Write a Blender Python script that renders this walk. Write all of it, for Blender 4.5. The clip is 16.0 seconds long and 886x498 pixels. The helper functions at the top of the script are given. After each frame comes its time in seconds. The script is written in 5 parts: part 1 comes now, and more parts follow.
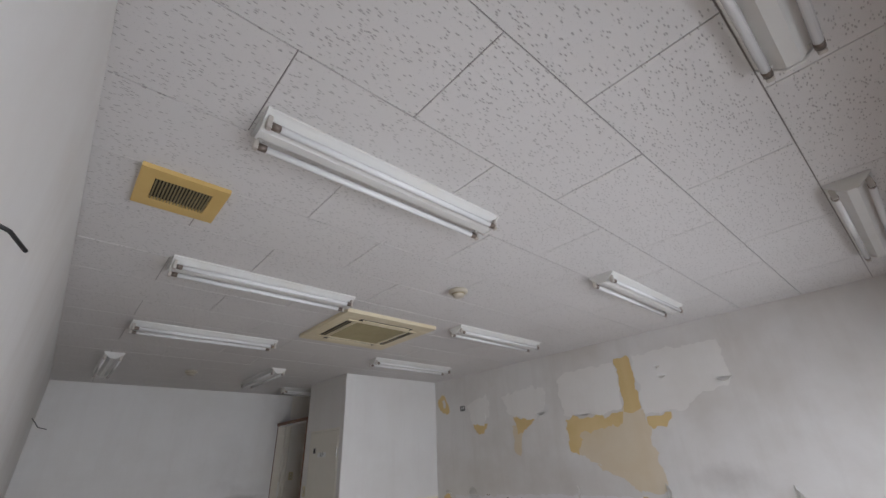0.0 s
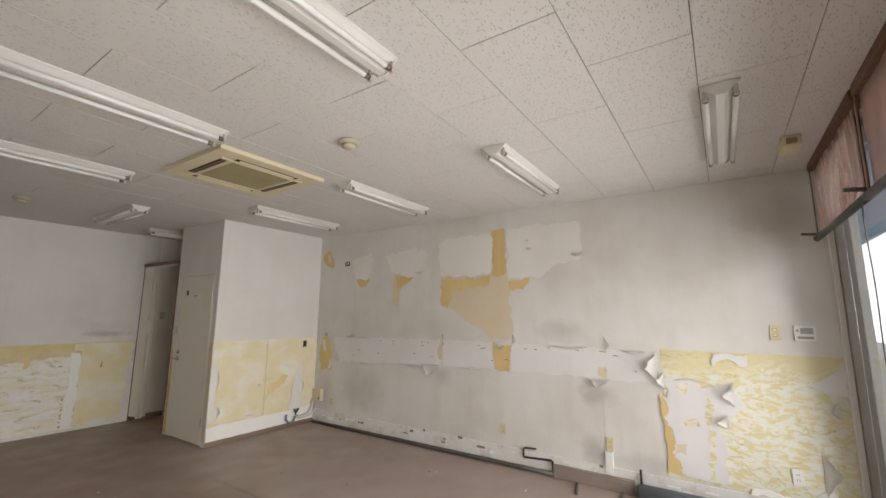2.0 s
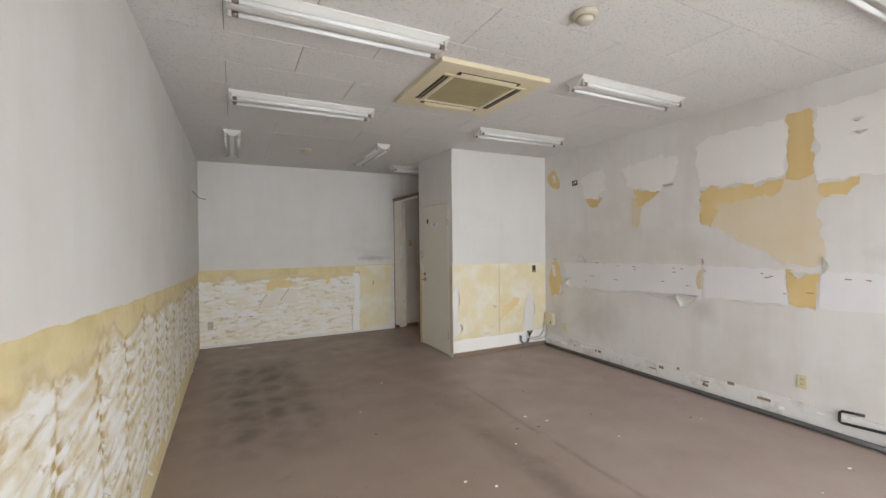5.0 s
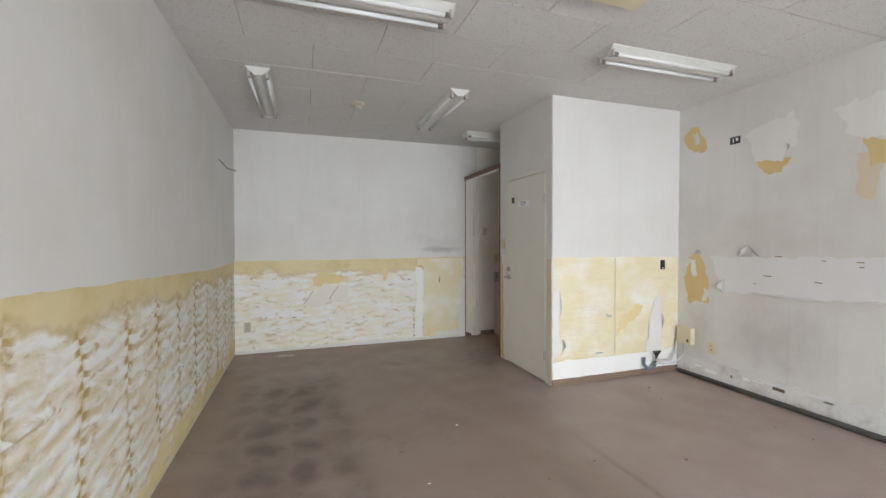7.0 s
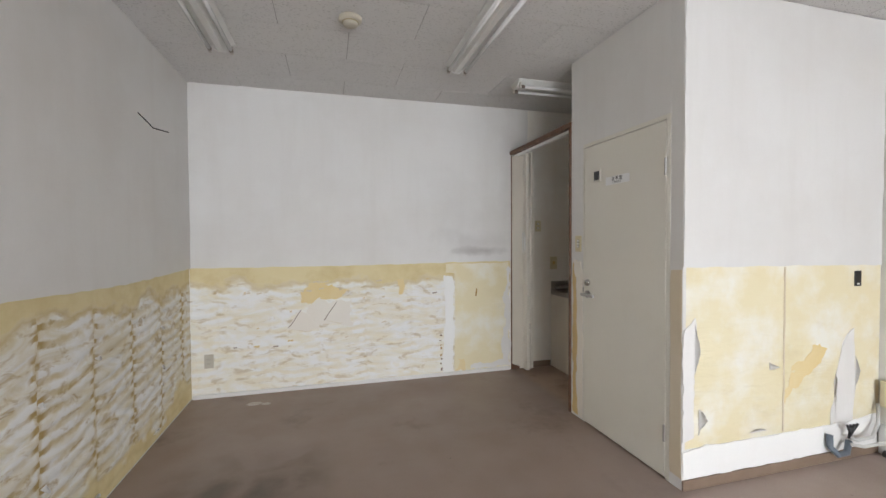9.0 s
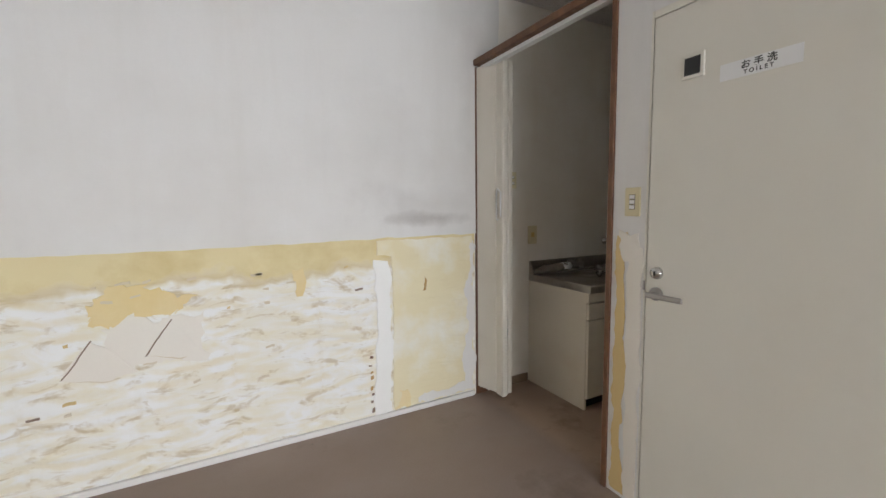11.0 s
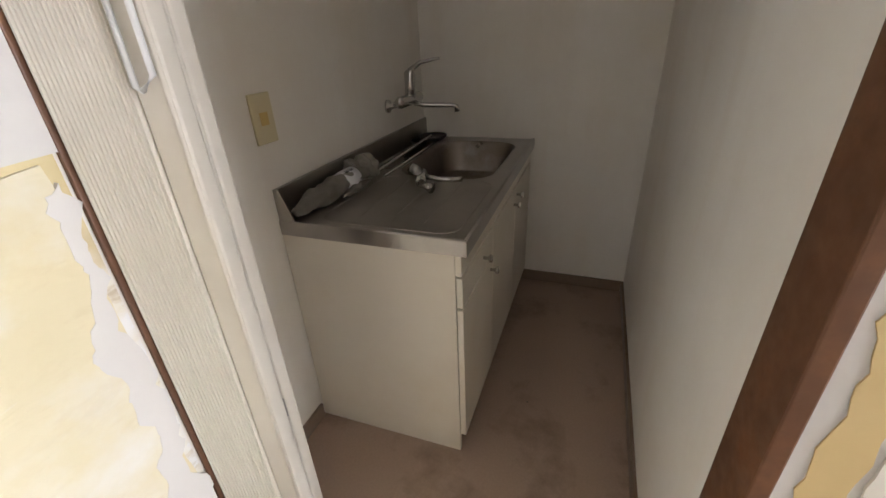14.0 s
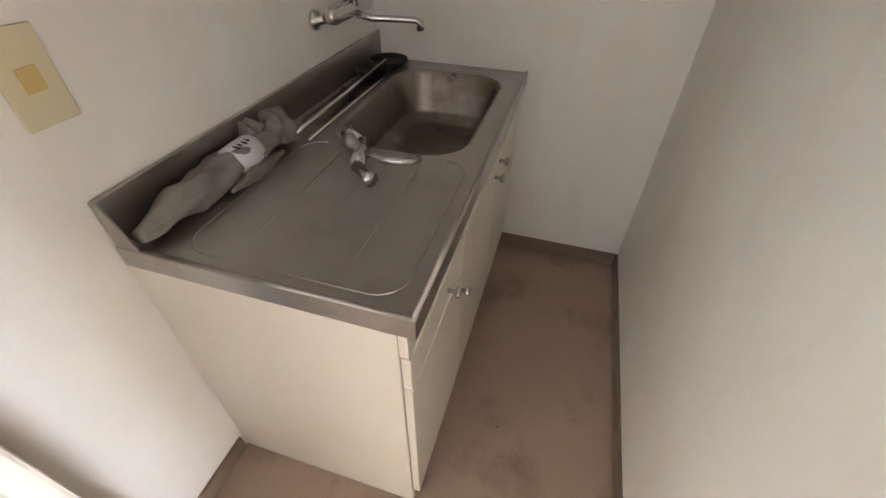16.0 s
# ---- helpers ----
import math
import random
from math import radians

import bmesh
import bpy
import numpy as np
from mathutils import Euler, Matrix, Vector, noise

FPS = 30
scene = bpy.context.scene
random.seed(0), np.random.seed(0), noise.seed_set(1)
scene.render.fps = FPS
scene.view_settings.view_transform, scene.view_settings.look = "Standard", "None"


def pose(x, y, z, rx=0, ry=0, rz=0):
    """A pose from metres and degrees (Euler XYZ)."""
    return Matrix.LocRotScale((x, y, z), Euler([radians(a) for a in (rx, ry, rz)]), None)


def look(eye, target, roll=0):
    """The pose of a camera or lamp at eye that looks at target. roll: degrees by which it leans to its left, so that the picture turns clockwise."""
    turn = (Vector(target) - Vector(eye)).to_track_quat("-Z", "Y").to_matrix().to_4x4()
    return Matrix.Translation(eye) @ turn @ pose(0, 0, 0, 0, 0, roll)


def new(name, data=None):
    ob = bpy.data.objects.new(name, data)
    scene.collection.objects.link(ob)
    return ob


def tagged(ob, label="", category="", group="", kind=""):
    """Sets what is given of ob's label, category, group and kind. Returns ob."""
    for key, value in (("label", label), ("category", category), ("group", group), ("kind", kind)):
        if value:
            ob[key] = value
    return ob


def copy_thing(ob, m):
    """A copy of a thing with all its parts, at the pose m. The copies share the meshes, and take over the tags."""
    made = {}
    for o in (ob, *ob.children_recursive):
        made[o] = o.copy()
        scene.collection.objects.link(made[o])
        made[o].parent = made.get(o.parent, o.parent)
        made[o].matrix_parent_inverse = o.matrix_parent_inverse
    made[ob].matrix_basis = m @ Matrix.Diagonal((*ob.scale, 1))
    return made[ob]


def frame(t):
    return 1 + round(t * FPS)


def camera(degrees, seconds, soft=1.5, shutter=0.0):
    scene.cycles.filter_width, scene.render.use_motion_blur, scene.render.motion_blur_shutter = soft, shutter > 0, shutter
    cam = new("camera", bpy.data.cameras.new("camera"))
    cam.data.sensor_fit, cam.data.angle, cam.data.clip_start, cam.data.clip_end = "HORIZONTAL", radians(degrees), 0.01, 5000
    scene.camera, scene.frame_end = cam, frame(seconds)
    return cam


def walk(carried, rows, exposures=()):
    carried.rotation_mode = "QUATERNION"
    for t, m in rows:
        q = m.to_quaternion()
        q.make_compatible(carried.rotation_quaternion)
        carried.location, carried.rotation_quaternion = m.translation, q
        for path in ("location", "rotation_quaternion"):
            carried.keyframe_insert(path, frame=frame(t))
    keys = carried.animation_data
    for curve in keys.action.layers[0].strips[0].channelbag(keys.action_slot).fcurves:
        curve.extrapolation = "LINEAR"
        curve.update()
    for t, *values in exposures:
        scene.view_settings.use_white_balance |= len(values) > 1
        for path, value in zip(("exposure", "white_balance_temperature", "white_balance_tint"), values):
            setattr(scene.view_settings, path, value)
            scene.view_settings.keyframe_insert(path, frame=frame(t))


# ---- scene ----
cam = camera(93.9, 16.0)
PATH = [
    (0, (0.35, 0.043, 1.688), (1.542, 1.362, 2.604), -2.4),
    (0.5, (0.359, 0.021, 1.692), (1.677, 1.244, 2.568), -2.0),
    (1, (0.394, 0.007, 1.691), (1.849, 1.151, 2.449), -1.0),
    (1.5, (0.434, 0.025, 1.671), (2.013, 1.132, 2.2), 0.1),
    (2, (0.459, 0.04, 1.629), (2.099, 1.142, 1.942), 0.4),
    (2.5, (0.498, 0.028, 1.61), (2.11, 1.203, 1.755), 0.5),
    (3, (0.517, 0.075, 1.606), (2.006, 1.409, 1.67), 0.4),
    (3.5, (0.491, 0.134, 1.616), (1.831, 1.619, 1.639), 0.0),
    (4, (0.529, 0.185, 1.613), (1.713, 1.797, 1.613), 0.0),
    (4.5, (0.619, 0.251, 1.602), (1.636, 1.973, 1.582), -0.2),
    (4.7, (0.627, 0.32, 1.595), (1.595, 2.071, 1.569), -0.4),
    (6.8, (0.938, 1.761, 1.447), (1.589, 3.652, 1.41), -0.3),
    (7, (0.977, 1.929, 1.439), (1.619, 3.822, 1.399), -0.2),
    (7.5, (1.078, 2.367, 1.477), (1.672, 4.277, 1.441), -0.6),
    (8, (1.159, 2.755, 1.443), (1.714, 4.676, 1.408), -0.6),
    (8.5, (1.252, 3.128, 1.437), (1.785, 5.055, 1.389), -0.3),
    (8.7, (1.303, 3.287, 1.442), (1.824, 5.217, 1.397), -0.4),
    (11, (1.691, 5.217, 1.386), (2.626, 6.973, 1.186), -0.8),
    (11.5, (1.737, 5.536, 1.349), (2.896, 7.143, 1.083), -1.7),
    (12, (1.916, 5.865, 1.357), (3.271, 7.283, 0.961), -2.4),
    (12.5, (2.108, 6.18, 1.355), (3.62, 7.38, 0.833), -2.9),
    (13, (2.325, 6.398, 1.336), (3.936, 7.398, 0.699), -3.2),
    (13.5, (2.568, 6.594, 1.338), (4.232, 7.395, 0.57), -3.2),
    (14, (2.822, 6.817, 1.353), (4.49, 7.441, 0.443), -2.7),
    (14.5, (3.029, 6.902, 1.343), (4.639, 7.444, 0.287), -2.3),
    (15, (3.252, 6.918, 1.365), (4.778, 7.407, 0.169), -1.4),
    (15.5, (3.348, 6.929, 1.415), (4.817, 7.375, 0.133), 0.0),
    (16, (3.388, 6.946, 1.389), (4.832, 7.373, 0.072), 0.8),
]
walk(cam, [(t, look(eye, target, roll)) for t, eye, target, roll in PATH],
     [(0.0, -1.6, 6000, 11), (0.5, -1.38, 5750, 8), (1.0, -1.15, 6250, 10), (2.5, -1.2, 6900, 10), (3.5, -1.1, 6950, 10), (4.5, -1.0, 6600, 9), (7.0, -0.56, 6100, 7), (8.5, -0.46, 6150, 9),
      (11.0, -0.25, 6150, 9), (12.5, -0.1, 6300, 12), (13.0, 0.05, 6400, 13), (13.5, 0.32, 6450, 13), (14.0, 0.66, 6250, 12), (14.5, 1.18, 6000, 13), (15.0, 1.55, 5900, 13), (16.0, 1.9, 6050, 14)])

# ---- daylight from the shop window, sky and sun ----
world = bpy.data.worlds.new("sky")
scene.world = world
world.use_nodes = True
wn = world.node_tree.nodes
sky = wn.new("ShaderNodeTexSky")
sky.sky_type = "NISHITA"
sky.sun_disc = False
sky.sun_elevation = radians(56)
sky.sun_rotation = radians(-79)
world.node_tree.links.new(sky.outputs[0], wn["Background"].inputs[0])
wn["Background"].inputs[1].default_value = 0.12
sun = new("sun", bpy.data.lights.new("sun", "SUN"))
sun.data.energy, sun.data.angle, sun.data.color = 3.0, radians(0.5), (1.0, 0.95, 0.88)
sun.matrix_world = look((-8, 1.5, 12), (0, 0, 0))
day = new("window_daylight", bpy.data.lights.new("window_daylight", "AREA"))
day.data.shape, day.data.size, day.data.size_y = "RECTANGLE", 4.3, 1.95
day.data.spread = radians(142)
day.data.energy, day.data.color = 195.0, (0.975, 0.97, 0.985)
day.matrix_world = look((2.53, -0.74, 1.17), (2.38, 4.0, 0.78))

# ---- plan ----
XL, XR, XK, XB = 0.15, 4.91, 5.06, 3.29      # side walls, kitchenette end wall, toilet block side
YF, YB, YBOX, YK = -0.70, 7.73, 5.425, 6.56   # window wall, end wall, toilet block front, kitchenette side
CEIL = 2.856
DY0, DY1, DZ = 5.545, 6.362, 2.135             # toilet door


# ---- materials ----
class Mat:
    def __init__(self, name, rough=0.6, metal=0.0, spec=0.5):
        self.m = bpy.data.materials.new(name)
        self.m.use_nodes = True
        self.t = self.m.node_tree
        self.p = self.t.nodes["Principled BSDF"]
        self.p.inputs["Roughness"].default_value = rough
        self.p.inputs["Metallic"].default_value = metal
        self.p.inputs["Specular IOR Level"].default_value = spec
        self.co = self.t.nodes.new("ShaderNodeTexCoord").outputs["Object"]
        self.bumped = None

    def link(self, a, b):
        if isinstance(a, (int, float)):
            b.default_value = a
        elif isinstance(a, tuple):
            b.default_value = (*a, 1) if len(a) == 3 else a
        else:
            self.t.links.new(a, b)

    def world_co(self):
        self.co = self.t.nodes.new("ShaderNodeNewGeometry").outputs["Position"]
        return self

    def wall_co(self):
        """u along the wall, v up."""
        s = self.t.nodes.new("ShaderNodeSeparateXYZ")
        self.link(self.t.nodes.new("ShaderNodeNewGeometry").outputs["Position"], s.inputs[0])
        c = self.t.nodes.new("ShaderNodeCombineXYZ")
        self.link(self.math("ADD", s.outputs[0], s.outputs[1]), c.inputs[0])
        self.link(s.outputs[2], c.inputs[1])
        self.co = c.outputs[0]
        return self

    def axis(self, i):
        s = self.t.nodes.new("ShaderNodeSeparateXYZ")
        self.link(self.co, s.inputs[0])
        return s.outputs[i]

    def mapped(self, scale=(1, 1, 1), rot=0.0, move=(0, 0, 0)):
        n = self.t.nodes.new("ShaderNodeMapping")
        self.link(self.co, n.inputs[0])
        n.inputs["Scale"].default_value = scale
        n.inputs["Rotation"].default_value = (0, 0, radians(rot))
        n.inputs["Location"].default_value = move
        return n.outputs[0]

    def noise(self, scale=5, detail=4, rough=0.55, vec=None, distort=0.0):
        n = self.t.nodes.new("ShaderNodeTexNoise")
        self.link(vec or self.co, n.inputs["Vector"])
        n.inputs["Scale"].default_value, n.inputs["Detail"].default_value = scale, detail
        n.inputs["Roughness"].default_value, n.inputs["Distortion"].default_value = rough, distort
        return n.outputs[0]

    def voronoi(self, scale=5, vec=None, out=0, feature="F1"):
        n = self.t.nodes.new("ShaderNodeTexVoronoi")
        n.feature = feature
        self.link(vec or self.co, n.inputs["Vector"])
        n.inputs["Scale"].default_value = scale
        return n.outputs[out]

    def wave(self, scale, distort, vec=None, detail=2.0):
        n = self.t.nodes.new("ShaderNodeTexWave")
        self.link(vec or self.co, n.inputs["Vector"])
        n.inputs["Scale"].default_value, n.inputs["Distortion"].default_value, n.inputs["Detail"].default_value = scale, distort, detail
        return n.outputs["Fac"]

    def ramp(self, fac, a, b, lo=0.0, hi=1.0):
        n = self.t.nodes.new("ShaderNodeMapRange")
        self.link(fac, n.inputs[0])
        n.inputs[1].default_value, n.inputs[2].default_value = a, b
        n.inputs[3].default_value, n.inputs[4].default_value = lo, hi
        return n.outputs[0]

    def math(self, op, a, b=0.0):
        n = self.t.nodes.new("ShaderNodeMath")
        n.operation = op
        self.link(a, n.inputs[0])
        self.link(b, n.inputs[1])
        return n.outputs[0]

    def mix(self, fac, a, b):
        n = self.t.nodes.new("ShaderNodeMix")
        n.data_type = "RGBA"
        self.link(fac, n.inputs[0])
        self.link(a, n.inputs[6])
        self.link(b, n.inputs[7])
        return n.outputs[2]

    def color(self, c):
        self.link(c, self.p.inputs["Base Color"])
        return self

    def roughness(self, r):
        self.link(r, self.p.inputs["Roughness"])
        return self

    def bump(self, height, strength=0.3, dist=0.002):
        n = self.t.nodes.new("ShaderNodeBump")
        n.inputs["Strength"].default_value, n.inputs["Distance"].default_value = strength, dist
        self.link(height, n.inputs["Height"])
        if self.bumped is not None:
            self.link(self.bumped, n.inputs["Normal"])
        self.bumped = n.outputs[0]
        self.link(self.bumped, self.p.inputs["Normal"])
        return self


def paper(name, col, dirt, amount=0.5, rough=0.62, smudges_and_shade=()):
    """Embossed wall covering with cloudy grime."""
    m = Mat(name, rough).wall_co()
    grime = m.ramp(m.noise(1.1, 5, 0.6), 0.42, 0.72, 0, amount)
    streak = m.ramp(m.noise(1.0, 4, 0.6, m.mapped((5, 0.6, 1))), 0.5, 0.8, 0, amount * 0.6)
    fleck = m.ramp(m.noise(60, 2), 0.3, 0.7, -0.0, 0.10)
    c = m.mix(grime, col, dirt)
    c = m.mix(streak, c, dirt)
    c = m.mix(fleck, c, tuple(v * 0.85 for v in col))
    for u0, v0, ru, rv, much in smudges_and_shade:
        wob = m.ramp(m.noise(3.5, 4, 0.6), 0.25, 0.75, -0.5, 0.5)
        du = m.math("ABSOLUTE", m.math("DIVIDE", m.math("ADD", m.axis(0), -u0), ru))
        dv = m.math("ABSOLUTE", m.math("DIVIDE", m.math("ADD", m.axis(1), -v0), rv))
        far = m.math("ADD", m.math("SQRT", m.math("ADD", m.math("MULTIPLY", du, du), m.math("MULTIPLY", dv, dv))), wob)
        c = m.mix(m.ramp(far, 1.1, 0.2, 0, much), c, (0.30, 0.27, 0.25))
    m.color(c).bump(m.noise(260, 2), 0.25, 0.0008).bump(m.noise(7, 3), 0.25, 0.006)
    return m.m


def dado(name, tilt=-12, white=0.5, cols=False, spotty=0.8, pale=0.7):
    """Wall with the panels pulled off: yellow backing, white combed glue, brown spots."""
    m = Mat(name, 0.75).wall_co()
    yellow = m.mix(m.noise(2.2, 4), (0.71, 0.61, 0.36), (0.77, 0.71, 0.52))
    yellow = m.mix(m.ramp(m.noise(3.0, 5, 0.6, m.mapped((1, 1, 1), 0, (4, 2, 1))), 0.62 - pale * 0.16, 0.78 - pale * 0.1, 0, 0.9), yellow, (0.80, 0.78, 0.70))
    comb = m.noise(1.0, 3, 0.6, m.mapped((3.2, 15, 1), tilt), 0.8)
    v = m.axis(1)
    inside = m.math("MULTIPLY", m.ramp(v, 1.10, 0.98), m.ramp(m.noise(1.6, 4, 0.6), 0.36, 0.5))
    glue = m.math("MULTIPLY", m.ramp(comb, 0.60 - white * 0.3, 0.72 - white * 0.3), inside)
    c = m.mix(glue, yellow, (0.83, 0.82, 0.79))
    spots = m.noise(1.0, 4, 0.65, m.mapped((5, 12, 1), tilt, (3, 1, 0)))
    spotmask = m.math("MULTIPLY", m.ramp(spots, 0.55, 0.68, 0, spotty), m.ramp(m.noise(1.3, 2, 0.5, m.mapped((1, 1, 1), 0, (7, 7, 0))), 0.4, 0.6))
    c = m.mix(m.math("MULTIPLY", spotmask, m.ramp(v, 1.15, 1.0)), c, (0.42, 0.29, 0.12))
    if cols:
        line = m.wave(0.34, 0.6, m.mapped((1, 0.05, 1)), 3)
        mark = m.math("MULTIPLY", m.ramp(line, 0.90, 0.985), m.ramp(m.noise(9, 3), 0.42, 0.58))
        c = m.mix(m.math("MULTIPLY", mark, m.ramp(v, 1.12, 1.02, 0, 0.8)), c, (0.40, 0.29, 0.13))
    m.color(c)
    m.bump(comb, 0.7, 0.010).bump(m.noise(40, 4), 0.35, 0.003)
    return m.m


COMB, PANEL = 13.0, 0.45     # trowel ridges to the metre, width of one glued strip


def combed(name, whiteness, brown, low, slope, spotty, rise=0.0):
    """Panel glue left on a stripped dado: trowelled white ridges in strips, brown spots along the strip edges."""
    m = Mat(name, 0.75).wall_co()
    u, v = m.axis(0), m.axis(1)
    wob = m.ramp(m.noise(2.6, 3), 0.25, 0.75, -1, 1)
    fine = m.ramp(m.noise(11, 3), 0.25, 0.75, -1, 1)
    f = m.math("FRACT", m.math("ADD", m.math("DIVIDE", u, PANEL), m.math("MULTIPLY", wob, 0.07)))
    bend = m.math("MULTIPLY", m.math("SINE", m.math("MULTIPLY", f, math.pi)), 0.35)
    phase = m.math("ADD", m.math("MULTIPLY", m.math("ADD", m.math("ADD", m.math("MULTIPLY", v, COMB), bend), m.math("MULTIPLY", f, slope)), math.tau), m.math("ADD", m.math("MULTIPLY", wob, 1.6), m.math("MULTIPLY", fine, 0.8)))
    ridge = m.ramp(m.math("SINE", phase), -1, 1)
    yellow = m.mix(m.noise(2.2, 4), (0.66, 0.55, 0.28), (0.76, 0.67, 0.42))
    yellow = m.mix(m.ramp(m.noise(4.0, 5, 0.6, m.mapped((1, 1, 1), 0, (4, 2, 1))), 0.45, 0.72, 0, 0.7), yellow, (0.58, 0.45, 0.20))
    climb = m.math("ADD", v, m.math("MULTIPLY", m.math("ADD", u, -YB), rise))
    top = m.ramp(m.math("ADD", climb, m.math("ADD", m.math("MULTIPLY", wob, 0.10), m.math("MULTIPLY", fine, 0.018))), 1.06, 0.97)
    bottom = m.ramp(m.math("ADD", v, m.math("MULTIPLY", wob, 0.16)), low - 0.02, low + 0.03)
    bare = m.ramp(m.noise(1.9, 4, 0.6, m.mapped((1, 1, 1), 0, (11, 4, 0))), 0.24, 0.30)
    glue = m.math("MULTIPLY", m.math("MULTIPLY", top, bottom), bare)
    tan = m.mix(whiteness, (0.62, 0.52, 0.31), (0.80, 0.75, 0.62))
    smear = m.noise(1.0, 4, 0.6, m.mapped((3.0, 9, 1), -8, (6, 2, 0)), 1.2)
    white = m.mix(m.ramp(smear, 0.42, 0.66), (0.83, 0.825, 0.80), m.mix(whiteness, (0.66, 0.59, 0.42), (0.80, 0.75, 0.60)))
    patch = m.ramp(m.noise(3.3, 4, 0.6, m.mapped((1, 1.6, 1), 0, (2, 9, 0))), 0.44, 0.60)
    glued = m.mix(m.math("MULTIPLY", m.ramp(ridge, 0.7, 0.1), patch), white, tan)
    c = m.mix(glue, yellow, glued)
    rim = m.math("MAXIMUM", m.ramp(f, 0.16, 0.06), m.ramp(f, 0.88, 0.95))
    spot = m.math("MULTIPLY", m.math("MULTIPLY", rim, m.ramp(ridge, 0.45, 0.2)), m.ramp(m.noise(4, 4, 0.6, m.mapped((1, 1, 1), 0, (1, 6, 0))), spotty, spotty + 0.14))
    stray = m.ramp(m.noise(1.0, 4, 0.65, m.mapped((6, 15, 1), -6, (3, 1, 0)), 0.6), 0.55, 0.67, 0, 0.75)
    dirt = m.math("MULTIPLY", m.math("MAXIMUM", spot, stray), m.math("MULTIPLY", glue, brown))
    seam = m.math("MULTIPLY", m.math("MAXIMUM", m.ramp(f, 0.05, 0.015), m.ramp(f, 0.95, 0.985)), m.math("MULTIPLY", m.ramp(m.noise(7, 4), 0.35, 0.55), m.math("MULTIPLY", glue, brown)))
    c = m.mix(m.math("MULTIPLY", seam, 0.7 - 0.75 * whiteness), c, (0.55, 0.43, 0.20))
    c = m.mix(dirt, c, (0.43, 0.30, 0.11))
    edge = m.math("MULTIPLY", m.ramp(top, 0.05, 0.5), m.ramp(top, 0.95, 0.5))
    c = m.mix(m.math("MULTIPLY", edge, m.math("MULTIPLY", brown, 0.6)), c, (0.52, 0.38, 0.15))
    m.color(c)
    m.bump(m.math("MULTIPLY", ridge, glue), 0.35, 0.006).bump(smear, 0.4, 0.008).bump(m.noise(40, 4), 0.35, 0.003)
    return m.m


M_WALL = paper("white_wallpaper", (0.71, 0.695, 0.67), (0.55, 0.51, 0.46), 0.38)
# Painted shade among the smudges: a flap's shadow at u 1.16, the blind's at -0.55.
M_RIGHT = paper("greyed_wallpaper", (0.68, 0.66, 0.635), (0.50, 0.46, 0.41), 0.6, 0.62,
                [(XR + 1.52, 1.48, 0.30, 0.13, 0.34), (XR + 3.05, 0.88, 0.16, 0.16, 0.3), (XR + 1.16, 0.86, 0.20, 0.13, 0.5), (XR + 2.45, 2.0, 0.3, 0.25, 0.15),
                 (XR + 0.75, 0.28, 0.5, 0.10, 0.25), (XR + 1.2, 0.30, 0.14, 0.14, 0.45), (XR + 4.4, 0.55, 0.5, 0.3, 0.25), (XR + 5.2, 0.45, 0.2, 0.4, 0.25), (XR - 0.55, 2.45, 0.5, 0.25, 0.3)])
M_END = paper("smudged_end_wallpaper", (0.71, 0.695, 0.67), (0.55, 0.51, 0.46), 0.38, 0.62,
              [(YB + 2.93, 1.315, 0.34, 0.05, 0.5), (YB + 2.85, 1.40, 0.5, 0.14, 0.16), (YB + 2.6, 1.75, 0.35, 0.5, 0.10), (YB + 3.25, 2.2, 0.12, 0.7, 0.16)])
M_PALE = paper("pale_wallpaper", (0.75, 0.73, 0.70), (0.60, 0.56, 0.50), 0.45)
M_LILAC = paper("lilac_white_paper", (0.725, 0.71, 0.715), (0.58, 0.55, 0.53), 0.45)
M_GOLD = paper("ochre_paper_backing", (0.62, 0.46, 0.21), (0.72, 0.56, 0.30), 0.8, 0.8)
M_TAN = paper("tan_paper_backing", (0.66, 0.58, 0.45), (0.60, 0.48, 0.30), 0.7, 0.8)
M_OCHRE = paper("pale_ochre_glue", (0.72, 0.56, 0.26), (0.78, 0.68, 0.44), 0.9, 0.8)
M_KITCHEN = paper("cream_kitchen_wallpaper", (0.85, 0.82, 0.76), (0.66, 0.56, 0.42), 0.42)
M_FLAP = paper("creamy_torn_paper", (0.77, 0.72, 0.64), (0.80, 0.77, 0.70), 0.8, 0.7)
M_CURL = paper("torn_paper", (0.86, 0.85, 0.82), (0.75, 0.71, 0.64), 0.3, 0.7)
M_DADO_BACK = combed("stripped_dado_white_glue", 0.8, 0.75, -0.2, 0.15, 0.54)
M_DADO_LEFT = combed("stripped_dado_combed_glue", 0.10, 1.0, 0.16, -0.45, 0.38, 0.03)
M_DADO_YELLOW = dado("stripped_dado_yellow", 0, -0.4, False, 0.12, 1.0)


